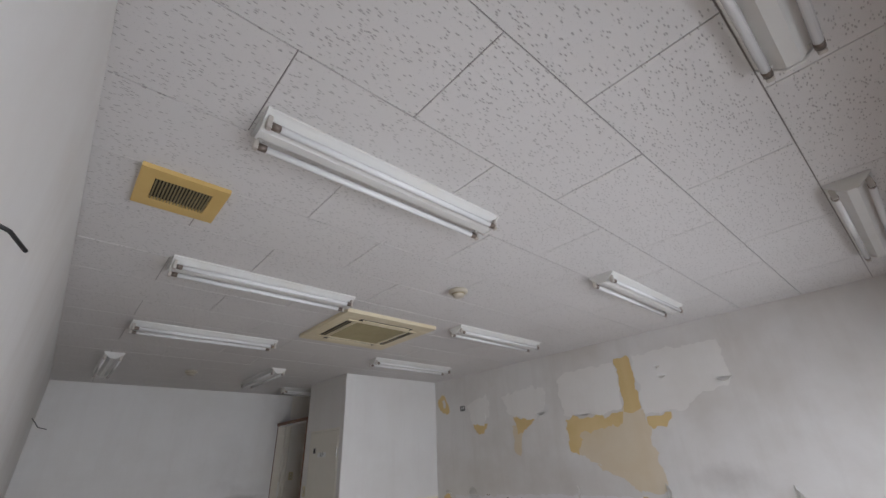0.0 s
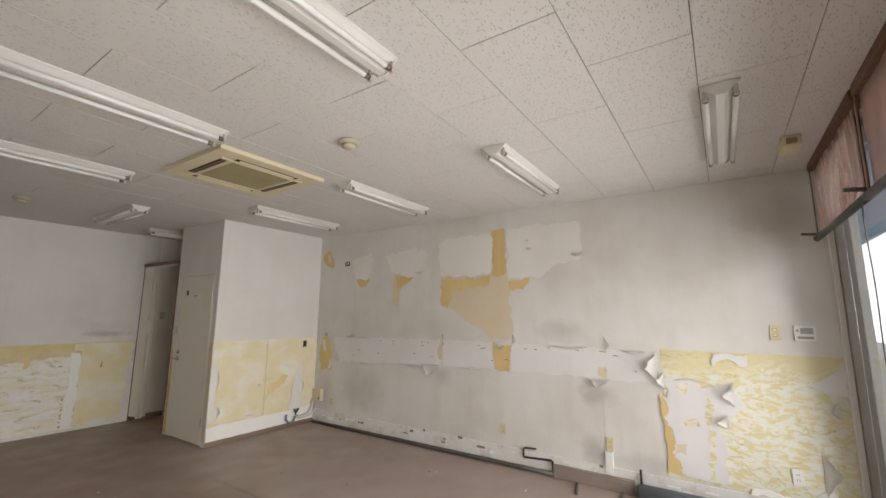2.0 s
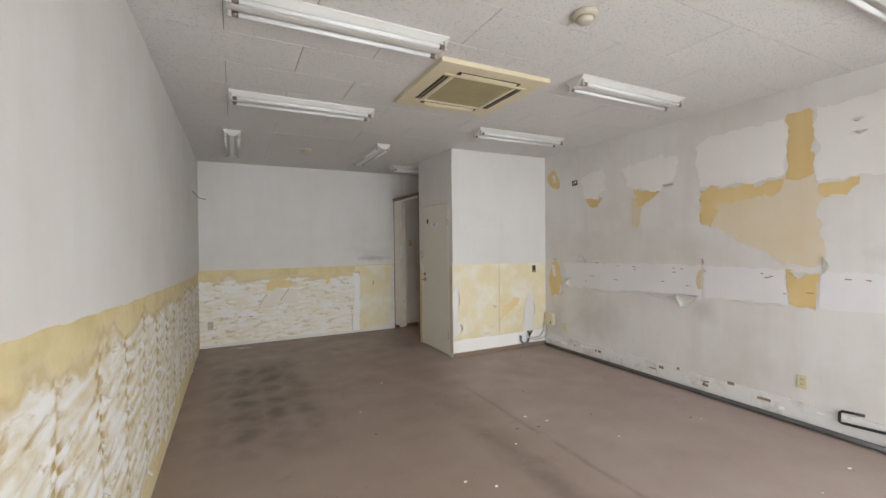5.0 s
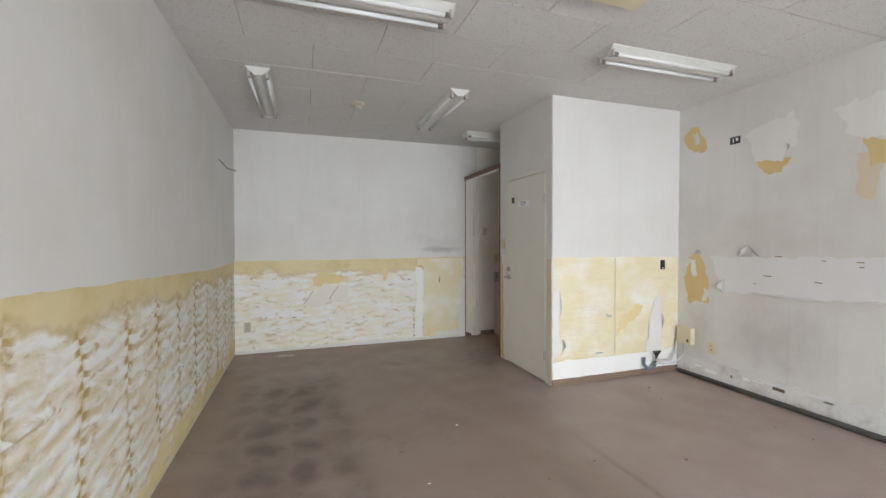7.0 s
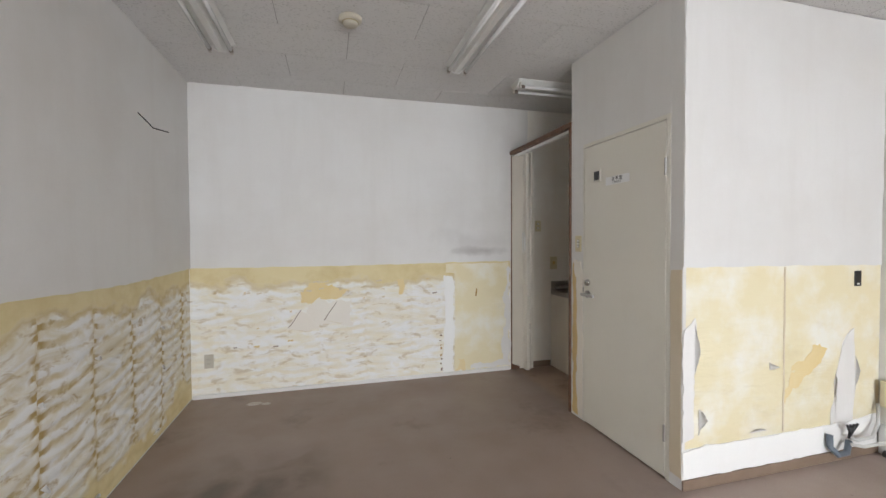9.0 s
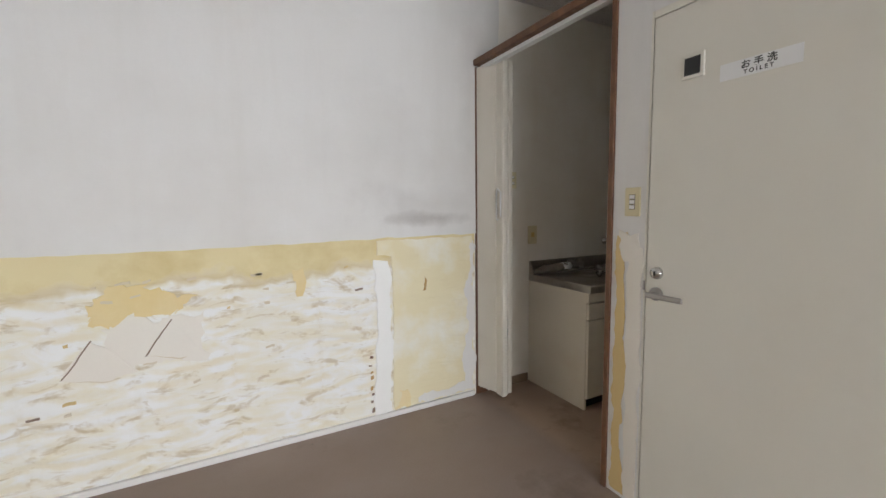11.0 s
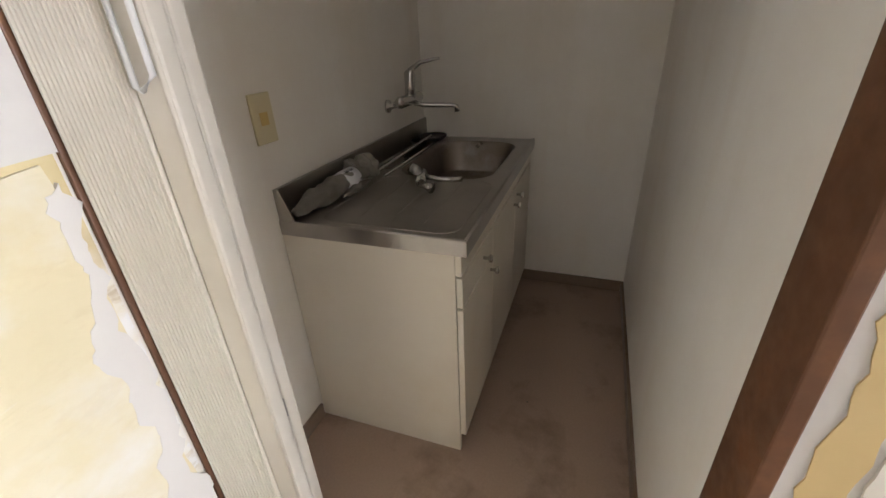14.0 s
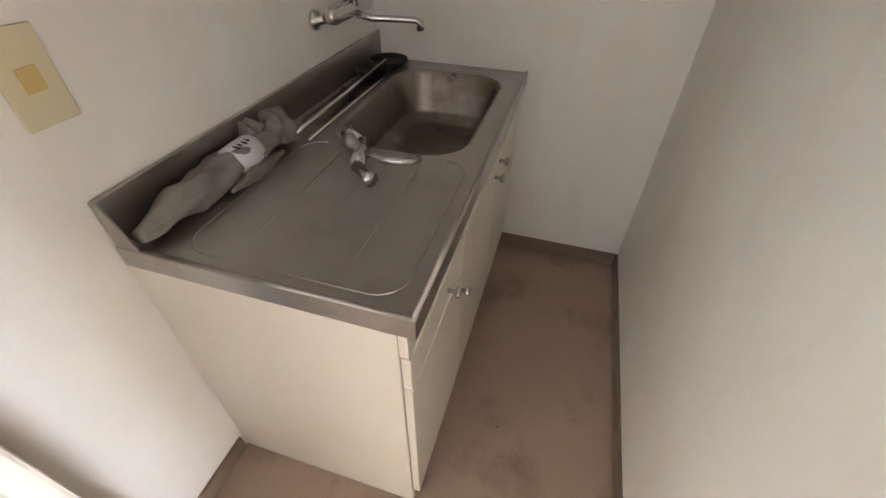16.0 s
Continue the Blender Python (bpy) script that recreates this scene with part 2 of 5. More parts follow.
def mottled():
    """Short dabs of whitish glue over dull yellow backing."""
    m = Mat("stripped_dado_mottled", 0.78).wall_co()
    v = m.axis(1)
    c = m.mix(m.noise(3, 5), (0.61, 0.53, 0.28), (0.73, 0.66, 0.42))
    dab = m.noise(1.0, 4, 0.6, m.mapped((13, 24, 1), 8), 0.7)
    zone = m.ramp(m.math("ADD", v, m.ramp(m.noise(3, 3), 0.3, 0.7, -0.12, 0.12)), 1.26, 1.08, 0.1, 1.0)
    glue = m.math("MULTIPLY", m.ramp(dab, 0.43, 0.54), zone)
    c = m.mix(glue, c, m.mix(m.noise(9, 3), (0.76, 0.75, 0.66), (0.68, 0.69, 0.62)))
    spot = m.ramp(m.noise(1.0, 4, 0.65, m.mapped((9, 17, 1), 10, (5, 3, 0)), 0.5), 0.60, 0.70, 0, 0.65)
    c = m.mix(spot, c, (0.47, 0.36, 0.12))
    m.color(c).bump(dab, 0.8, 0.010).bump(m.noise(60, 4), 0.4, 0.003)
    return m.m


M_DADO_RIGHT = mottled()


def floor_mat():
    m = Mat("worn_brown_vinyl", 0.5).world_co()
    c = m.mix(m.noise(1.3, 6, 0.6), (0.265, 0.195, 0.155), (0.365, 0.285, 0.24))
    c = m.mix(m.ramp(m.noise(0.8, 5, 0.6, m.mapped((0.5, 1.6, 1), 0, (3, 5, 0))), 0.55, 0.75, 0, 0.5), c, (0.35, 0.285, 0.25))
    x, y = m.axis(0), m.axis(1)
    wob = m.ramp(m.noise(2.2, 2), 0.3, 0.7, -0.07, 0.07)
    zone = m.math("MULTIPLY", m.ramp(x, 0.35, 0.6), m.ramp(x, 1.45, 1.2))
    zone = m.math("MULTIPLY", zone, m.math("MULTIPLY", m.ramp(y, 3.6, 4.2), m.ramp(y, 6.6, 6.2)))
    blot = m.math("MULTIPLY", m.math("SINE", m.math("MULTIPLY", m.math("ADD", x, wob), 11.0)), m.math("SINE", m.math("MULTIPLY", m.math("ADD", y, wob), 8.5)))
    dark = m.math("MULTIPLY", m.ramp(m.math("ADD", m.math("ABSOLUTE", blot), m.ramp(m.noise(5, 4), 0.3, 0.7, -0.3, 0.3)), 0.1, 1.0, 0.22, 0.72), zone)
    c = m.mix(dark, c, (0.085, 0.065, 0.05))
    stain = m.ramp(m.noise(1.7, 5, 0.65, m.mapped((1, 1, 1), 0, (9, 2, 0))), 0.58, 0.72, 0, 0.55)
    c = m.mix(stain, c, (0.15, 0.11, 0.09))
    seam = m.math("ABSOLUTE", m.math("ADD", m.math("ADD", x, m.ramp(m.noise(2, 4), 0, 1, -0.035, 0.035)), -2.87))
    c = m.mix(m.math("MULTIPLY", m.ramp(seam, 0.035, 0.006, 0, 0.6), m.math("MULTIPLY", m.ramp(y, 4.6, 4.2), m.ramp(m.noise(4, 3), 0.35, 0.55))), c, (0.11, 0.085, 0.07))
    band = m.math("ABSOLUTE", m.math("ADD", m.math("ADD", x, m.ramp(m.noise(1.4, 4), 0, 1, -0.12, 0.12)), -2.5))
    c = m.mix(m.math("MULTIPLY", m.ramp(band, 0.17, 0.03, 0, 0.5), m.math("MULTIPLY", m.ramp(y, 4.3, 3.6), m.ramp(m.noise(2.2, 4), 0.35, 0.6))), c, (0.11, 0.085, 0.07))
    for px, py, pr in ((0.98, 6.55, 0.26), (0.62, 6.75, 0.2), (1.1, 4.3, 0.22)):
        dx, dy = m.math("ADD", m.math("ADD", x, m.ramp(m.noise(6, 3), 0.3, 0.7, -0.06, 0.06)), -px), m.math("ADD", y, -py)
        dist = m.math("SQRT", m.math("ADD", m.math("MULTIPLY", dx, dx), m.math("MULTIPLY", dy, dy)))
        c = m.mix(m.ramp(dist, pr, pr - 0.05, 0, 0.5), c, (0.34, 0.27, 0.235))
    kit = m.math("MULTIPLY", m.ramp(x, 3.30, 3.40), m.ramp(y, 6.0, 6.4))
    worn = m.math("MULTIPLY", m.math("MULTIPLY", m.ramp(x, 2.7, 3.0), m.ramp(y, 6.2, 5.4)), m.ramp(m.noise(1.8, 5, 0.6, m.mapped((1, 1, 1), 0, (2, 8, 0))), 0.25, 0.6, 0.35, 0.8))
    c = m.mix(worn, c, (0.40, 0.325, 0.29))
    c = m.mix(m.math("MULTIPLY", kit, 0.75), c, (0.45, 0.315, 0.225))
    c = m.mix(m.math("MULTIPLY", kit, m.ramp(m.noise(3.4, 5, 0.65, m.mapped((1, 1, 1), 0, (1, 5, 0))), 0.52, 0.68, 0, 0.6)), c, (0.17, 0.11, 0.075))
    speck = m.ramp(m.voronoi(5.5), 0.035, 0.02, 0, 0.7)
    c = m.mix(speck, c, (0.10, 0.08, 0.07))
    c = m.mix(m.ramp(m.noise(120, 2), 0.35, 0.65, 0, 0.15), c, (0.20, 0.15, 0.12))
    m.color(c).roughness(m.ramp(m.noise(2.5, 4), 0.3, 0.7, 0.34, 0.62)).bump(m.noise(180, 2), 0.15, 0.0006).bump(m.noise(4, 4), 0.2, 0.003)
    return m.m


def ceiling_mat():
    m = Mat("fissured_ceiling_tile", 0.85).world_co()
    c = m.mix(m.noise(1.2, 5), (0.665, 0.65, 0.635), (0.61, 0.59, 0.57))
    h = None
    for rot, move in ((60, (0, 0, 0)), (100, (3.3, 1.7, 0)), (140, (7.7, 5.1, 0))):
        vec = m.mapped((40, 118, 1), rot, move)
        d = m.voronoi(1.0, vec)
        keep = m.t.nodes.new("ShaderNodeSeparateXYZ")
        m.link(m.voronoi(1.0, vec, 1), keep.inputs[0])
        mark = m.math("MULTIPLY", m.ramp(d, 0.33, 0.22), m.ramp(keep.outputs[0], 0.78, 0.80))
        h = mark if h is None else m.math("MAXIMUM", h, mark)
    dots = m.ramp(m.voronoi(110), 0.16, 0.08)
    h = m.math("MAXIMUM", h, m.math("MULTIPLY", dots, 0.6))
    m.color(m.mix(m.math("MULTIPLY", h, 0.52), c, (0.22, 0.205, 0.19)))
    m.bump(m.math("MULTIPLY", h, -1.0), 0.6, 0.003)
    return m.m


def plain(name, col, rough=0.5, metal=0.0, var=0.12, scale=6.0, bump=0.0008, dirt=None, amount=0.35):
    m = Mat(name, rough, metal)
    c = m.mix(m.noise(scale, 4), col, tuple(v * (1 - var) for v in col))
    if dirt:
        c = m.mix(m.ramp(m.noise(scale * 0.7, 5, 0.65, m.mapped((1, 1, 1), 0, (5, 3, 1))), 0.5, 0.75, 0, amount), c, dirt)
    m.color(c).roughness(m.ramp(m.noise(scale * 2, 3), 0.3, 0.7, rough * 0.85, min(1, rough * 1.15)))
    m.bump(m.noise(90, 2), 0.12, bump)
    return m.m


M_FLOOR, M_CEIL = floor_mat(), ceiling_mat()
M_JOINT = plain("ceiling_joint", (0.30, 0.28, 0.27), 0.9)
M_ENAMEL = plain("white_lamp_enamel", (0.70, 0.69, 0.66), 0.35, dirt=(0.62, 0.58, 0.50))
M_TUBE = plain("unlit_fluorescent_glass", (0.76, 0.76, 0.75), 0.18, var=0.03)
M_PINS = plain("grey_lamp_holder", (0.50, 0.46, 0.41), 0.5, dirt=(0.30, 0.22, 0.15), amount=0.5)
M_TIP = plain("tube_metal_cap", (0.22, 0.18, 0.15), 0.4, 0.7)
M_YPLASTIC = plain("yellowed_plastic", (0.68, 0.60, 0.42), 0.45, dirt=(0.60, 0.47, 0.24))
M_YDEEP = plain("deeply_yellowed_plastic", (0.62, 0.43, 0.15), 0.5, dirt=(0.48, 0.31, 0.09))
M_GRILLE = plain("olive_brown_grille", (0.30, 0.25, 0.13), 0.6, dirt=(0.20, 0.15, 0.08))
M_IVORY = plain("aged_ivory_plastic", (0.50, 0.455, 0.37), 0.45, dirt=(0.38, 0.32, 0.22))
M_DARK = plain("gap_shade", (0.03, 0.025, 0.02), 0.7)
M_CREAM = plain("cream_door_paint", (0.74, 0.71, 0.63), 0.45, var=0.06, scale=2.5, dirt=(0.60, 0.55, 0.46), amount=0.3)
M_LAM = plain("cream_laminate", (0.76, 0.70, 0.59), 0.38, var=0.06, scale=2.0, dirt=(0.60, 0.48, 0.32), amount=0.35)
M_WOOD = plain("reddish_brown_wood", (0.17, 0.075, 0.035), 0.5, var=0.5, scale=14, dirt=(0.26, 0.11, 0.04), amount=0.5)
M_RUST = plain("rust_stain", (0.56, 0.34, 0.12), 0.8, var=0.5, scale=30)
M_BASEB = plain("brown_baseboard", (0.26, 0.185, 0.13), 0.5, var=0.25)
M_FOLD = plain("ivory_folding_door", (0.74, 0.69, 0.60), 0.42, scale=3, dirt=(0.58, 0.53, 0.45))
M_WHITE = plain("white_plastic", (0.82, 0.82, 0.80), 0.4)
M_SWITCH = plain("aged_switch_plate", (0.66, 0.58, 0.36), 0.42)
M_KEY = plain("pale_switch_key", (0.78, 0.77, 0.74), 0.35)
M_DISPLAY = plain("grey_display", (0.34, 0.36, 0.37), 0.3)
M_BLACK = plain("black_plastic", (0.02, 0.02, 0.02), 0.45)
M_CHROME = plain("worn_chrome", (0.62, 0.61, 0.59), 0.18, 1.0, scale=20)
M_SATIN = plain("satin_handle_metal", (0.42, 0.40, 0.38), 0.36, 1.0, scale=20)
M_PIPE = plain("blue_grey_pipe", (0.16, 0.19, 0.23), 0.45, dirt=(0.30, 0.30, 0.30))
M_DUCT = plain("brown_grey_duct", (0.27, 0.22, 0.19), 0.5, dirt=(0.14, 0.11, 0.09))
M_PIPED = plain("dark_grey_pipe", (0.10, 0.095, 0.09), 0.55, dirt=(0.25, 0.22, 0.19))
M_BASEW = plain("scraped_white_baseboard", (0.74, 0.73, 0.71), 0.6, scale=9, dirt=(0.36, 0.28, 0.22), amount=0.6)
M_ALU = plain("dark_window_aluminium", (0.22, 0.20, 0.18), 0.45, 0.5)
M_CLOTH = plain("dusty_grey_wrap", (0.27, 0.245, 0.205), 0.7, var=0.35, scale=26, dirt=(0.15, 0.125, 0.095), amount=0.6)
M_LABEL = plain("white_label", (0.85, 0.85, 0.84), 0.6)
M_OUT = plain("pale_concrete", (0.45, 0.44, 0.42), 0.85, scale=2)
M_GREY = plain("pale_grey_conduit", (0.62, 0.61, 0.58), 0.5)
M_DUST = plain("pale_plaster_dust", (0.60, 0.55, 0.51), 0.9, var=0.2, scale=20)
M_SHADE = plain("pinkish_blind_fabric", (0.74, 0.57, 0.50), 0.7, var=0.2, scale=4, dirt=(0.60, 0.44, 0.38))
sp = M_SHADE.node_tree.nodes["Principled BSDF"]
sp.inputs["Transmission Weight"].default_value = 0.5
sp.inputs["IOR"].default_value = 1.02


def steel_mat(name="brushed_sink_steel", grime=0.25):
    m = Mat(name, 0.3, 1.0)
    c = m.mix(m.noise(4, 5, 0.6), (0.50, 0.47, 0.43), (0.37, 0.345, 0.31))
    # Above 0.5, grime stands for the shade inside the basin.
    c = m.mix(m.ramp(m.noise(7, 5, 0.65, m.mapped((1, 1, 1), 0, (3, 8, 2))), 0.5 - 0.3 * (grime > 0.5), 0.8 - 0.3 * (grime > 0.5), 0, grime), c, (0.20, 0.165, 0.13))
    m.color(c).roughness(m.ramp(m.noise(6, 5), 0.3, 0.7, 0.27, 0.36)).bump(m.noise(1, 2, 0.5, m.mapped((6, 320, 6))), 0.08, 0.0005)
    return m.m


def glass_mat():
    m = Mat("window_glass", 0.0)
    m.p.inputs["Transmission Weight"].default_value = 1.0
    m.p.inputs["IOR"].default_value = 1.45
    m.color((0.95, 0.97, 0.97))
    return m.m


M_STEEL, M_GLASS = steel_mat(), glass_mat()
# Darker copy of the steel: shade of basin and trough as colour.
M_BASIN = steel_mat("shaded_basin_steel", 0.8)


# ---- mesh helpers ----
def finish(name, bm, mat, smooth=False):
    me = bpy.data.meshes.new(name)
    bmesh.ops.recalc_face_normals(bm, faces=bm.faces)
    for f in bm.faces:
        f.smooth = smooth
    bm.to_mesh(me)
    bm.free()
    me.materials.append(mat)
    return me


def part(name, bm, material, parent, label="", smooth=False):
    ob = new(name, finish(name, bm, material, smooth))
    ob.parent = parent
    return tagged(ob, label)


def solid(name, bm, material, label, category, group="", kind="", smooth=False):
    return tagged(new(name, finish(name, bm, material, smooth)), label, category, group, kind)


def thing(name, place, label, category, group="", kind=""):
    ob = new(name)
    ob.location = place
    return tagged(ob, label, category, group, kind)


def block(bm, x0, x1, y0, y1, z0, z1, bevel=0.0):
    g = bmesh.ops.create_cube(bm, size=1.0)
    for v in g["verts"]:
        v.co = Vector((x0 + (v.co.x + 0.5) * (x1 - x0), y0 + (v.co.y + 0.5) * (y1 - y0), z0 + (v.co.z + 0.5) * (z1 - z0)))
    if bevel:
        es = list({e for v in g["verts"] for e in v.link_edges})
        bmesh.ops.bevel(bm, geom=es, offset=bevel, segments=2, affect="EDGES", profile=0.5)
    return bm


def cuboid(x0, x1, y0, y1, z0, z1, bevel=0.0):
    return block(bmesh.new(), x0, x1, y0, y1, z0, z1, bevel)


def tube(bm, pts, r, n=10):
    """A round bar along points, with capped ends; r may be a list."""
    pts = [Vector(p) for p in pts]
    rs = r if isinstance(r, (list, tuple)) else [r] * len(pts)
    rings = []
    for i, p in enumerate(pts):
        d = (pts[min(i + 1, len(pts) - 1)] - pts[max(i - 1, 0)]).normalized()
        a = d.orthogonal().normalized() if abs(d.z) > 0.95 else d.cross(Vector((0, 0, 1))).normalized()
        b = d.cross(a)
        rings.append([bm.verts.new(p + rs[i] * (math.cos(k * math.tau / n) * a + math.sin(k * math.tau / n) * b)) for k in range(n)])
    for s, e in zip(rings, rings[1:]):
        for k in range(n):
            bm.faces.new((s[k], s[(k + 1) % n], e[(k + 1) % n], e[k]))
    bm.faces.new(rings[0][::-1])
    bm.faces.new(rings[-1])
    return bm


def lathe(profile, n=24, centre=(0, 0, 0)):
    """A turned shape about z: (radius, height) pairs, closed by caps."""
    bm = bmesh.new()
    c = Vector(centre)
    rings = [[bm.verts.new(c + Vector((r * math.cos(k * math.tau / n), r * math.sin(k * math.tau / n), z))) for k in range(n)] for r, z in profile]
    for s, e in zip(rings, rings[1:]):
        for k in range(n):
            bm.faces.new((s[k], s[(k + 1) % n], e[(k + 1) % n], e[k]))
    bm.faces.new(rings[0][::-1])
    bm.faces.new(rings[-1])
    return bm


def prism(profile, axis, a, b):
    """An outline of pairs drawn out along x or y from a to b."""
    bm = bmesh.new()
    put = (lambda t, p: (t, p[0], p[1])) if axis == "x" else (lambda t, p: (p[0], t, p[1]))
    s = [bm.verts.new(put(a, p)) for p in profile]
    e = [bm.verts.new(put(b, p)) for p in profile]
    n = len(profile)
    for k in range(n):
        bm.faces.new((s[k], s[(k + 1) % n], e[(k + 1) % n], e[k]))
    bm.faces.new(s[::-1])
    bm.faces.new(e)
    return bm


ON = {  # wall faces: along, up, out of the wall
    "left": lambda u, v, d: (XL + d, u, v),
    "right": lambda u, v, d: (XR - d, u, v),
    "back": lambda u, v, d: (u, YB - d, v),
    "front": lambda u, v, d: (u, YBOX - d, v),
    "side": lambda u, v, d: (XB - d, u, v),
}


def ragged(face, outline, depth, jitter=0.012, step=0.035, seed=0.0):
    """A sheet of paper on a wall face with torn, uneven edges."""
    bm = bmesh.new()
    ring = []
    for (u0, v0), (u1, v1) in zip(outline, outline[1:] + outline[:1]):
        n = max(1, int(math.hypot(u1 - u0, v1 - v0) / step))
        for k in range(n):
            u, v = u0 + (u1 - u0) * k / n, v0 + (v1 - v0) * k / n
            j = noise.noise_vector(Vector((u * 9 + seed, v * 9, seed))) * jitter * 1.8 + noise.noise_vector(Vector((u * 34, v * 34, seed))) * jitter * 0.9
            ring.append((u + j.x, v + j.y))
    top = [bm.verts.new(ON[face](u, v, depth)) for u, v in ring]
    low = [bm.verts.new(ON[face](u, v, 0.0005)) for u, v in ring]
    f = bm.faces.new(top)
    f.normal_update()
    n = len(ring)
    for k in range(n):
        bm.faces.new((top[k], top[(k + 1) % n], low[(k + 1) % n], low[k]))
    bmesh.ops.triangulate(bm, faces=[f])
    return bm


def curl(face, u, v, w, h, turn=150, way="down", lift=0.004, seed=0.0, point=0.75):
    """A torn tongue of paper that rolls away from the wall; the fold lies at (u, v), the free end is ragged and uneven."""
    bm = bmesh.new()
    n, k = 12, 10
    grid = []
    for i in range(n + 1):
        row = []
        for j in range(k + 1):
            e = j / k - 0.5
            reach = h * (1.0 - point * abs(2 * (e + 0.22 * math.sin(seed * 3.7))) ** 1.4)
            reach = max(0.12 * h, reach * (1 + 0.25 * noise.noise(Vector((j * 0.8, seed, 2)))))
            bend = radians(turn) * (0.75 + 0.35 * noise.noise(Vector((j * 0.3, seed, 5))) + 0.5 * e)
            a = bend * (i / n)
            rad = reach / max(0.3, bend)
            s, d = rad * math.sin(a), rad * (1 - math.cos(a)) + lift
            q = w * e * (1 - 0.25 * i / n) + noise.noise(Vector((i * 0.5, j * 0.6, seed))) * w * 0.05
            du, dv = {"down": (q, -s), "up": (q, s), "plus": (s, q), "minus": (-s, q)}[way]
            row.append(bm.verts.new(ON[face](u + du, v + dv, d)))
        grid.append(row)
    for i in range(n):
        for j in range(k):
            bm.faces.new((grid[i][j], grid[i + 1][j], grid[i + 1][j + 1], grid[i][j + 1]))
    bmesh.ops.solidify(bm, geom=bm.faces[:], thickness=0.0010)
    return bm


def relief(face, u0, u1, v0, v1, amp, tilt, seed, step=0.022, shift=None, slope=0.2):
    """A rough plastered field: combed ridges on a wall face."""
    bm = bmesh.new()
    nu, nv = int((u1 - u0) / step), int((v1 - v0) / step)
    grid = []
    for i in range(nu + 1):
        row = []
        for j in range(nv + 1):
            u, v = u0 + (u1 - u0) * i / nu, v0 + (v1 - v0) * j / nv
            uu, vv = u * math.cos(tilt) - v * math.sin(tilt), u * math.sin(tilt) + v * math.cos(tilt)
            d = 0.5 + 0.5 * noise.noise(Vector((uu * 4, vv * 17, seed))) + 0.25 * noise.noise(Vector((uu * 14, vv * 30, seed + 4)))
            if shift is not None:
                f = ((u + shift) / PANEL) % 1.0
                d = (0.5 + 0.4 * math.sin(math.tau * (v * COMB + 0.35 * math.sin(f * math.pi) + slope * f) + noise.noise(Vector((u * 3, v * 3, seed))) * 1.6)) * (1.0 if v < 1.0 else 0.2) + 0.3 * noise.noise(Vector((u * 12, v * 12, seed)))
            edge = min(1, min(i, nu - i, j, nv - j) / 2)
            row.append(bm.verts.new(ON[face](u, v, 0.0015 + amp * max(0, d) * edge)))
        grid.append(row)
    for i in range(nu):
        for j in range(nv):
            bm.faces.new((grid[i][j], grid[i + 1][j], grid[i + 1][j + 1], grid[i][j + 1]))
    return bm


# ---- large structure ----
solid("floor", cuboid(XL - 0.2, XK + 0.2, YF - 0.2, YB + 0.2, -0.15, 0.0), M_FLOOR, "worn brown vinyl floor with dark stains and scuffs", "floor", kind="structure")
solid("ground", cuboid(-900, 900, -1800, YF - 0.205, -0.25, -0.10), M_OUT, "pale concrete ground outside the window", "ground", kind="structure")
# Added glowing sheet that whitens the view through the glass.
glow = bpy.data.materials.new("glowing_backdrop")
glow.use_nodes = True
glow.node_tree.nodes["Principled BSDF"].inputs["Emission Color"].default_value = (0.93, 0.96, 1.0, 1)
glow.node_tree.nodes["Principled BSDF"].inputs["Emission Strength"].default_value = 5.0
solid("backdrop", cuboid(-160, 165, -9.2, -9.0, -0.1, 7.0), glow, "glowing white backdrop sheet added outside the window", "backdrop", kind="structure")
wall_left = solid("wall_left", cuboid(XL - 0.2, XL, YF - 0.2, YB + 0.2, 0, 3.1), M_WALL, "white papered wall stripped to combed yellow glue below", "wall", kind="structure")
wall_back = solid("wall_back", cuboid(XL, XK, YB, YB + 0.2, 0, 3.1), M_KITCHEN, "white papered end wall with a stripped yellow dado", "wall", kind="structure")
wall_right = solid("wall_right", cuboid(XR, XR + 0.35, YF - 0.2, YBOX + 0.05, 0, 3.1), M_RIGHT, "greyed papered wall with torn ochre patches", "wall", kind="structure")
wall_kitchen_end = solid("wall_kitchen_end", cuboid(XK, XK + 0.2, YBOX + 0.05, YB + 0.2, 0, 3.1), M_KITCHEN, "plain off-white kitchenette end wall", "wall", kind="structure")
wall_box_front = solid("wall_box_front", cuboid(XB, XR, YBOX, DY0 - 0.03, 0, CEIL - 0.001), M_WALL, "white toilet block wall with a stripped yellow dado", "wall", kind="structure")
bm = bmesh.new()
block(bm, XB, XB + 0.1, DY1 + 0.010, YK - 0.021, 0, CEIL - 0.001)
block(bm, XB, XB + 0.1, DY0 - 0.029, DY1 + 0.0095, DZ + 0.03, CEIL - 0.001)
wall_box_side = solid("wall_box_side", bm, M_WALL, "off-white papered wall round the toilet door", "wall", kind="structure")
solid("wall_box_kitchen", cuboid(XB + 0.105, XK, YK - 0.1, YK, 0, CEIL - 0.001), M_KITCHEN, "plain off-white kitchenette side wall", "wall", kind="structure")
bm = bmesh.new()
block(bm, XL, XR, YF - 0.16, YF, 2.80, 3.1)
block(bm, XL, XR, YF - 0.16, YF, 0, 0.10)
block(bm, XL, 0.27, YF - 0.16, YF, 0.10, 2.80)
block(bm, 4.83, XR, YF - 0.16, YF, 0.10, 2.80)
solid("wall_window", bm, M_WALL, "narrow white wall round the shop window", "wall", kind="structure")

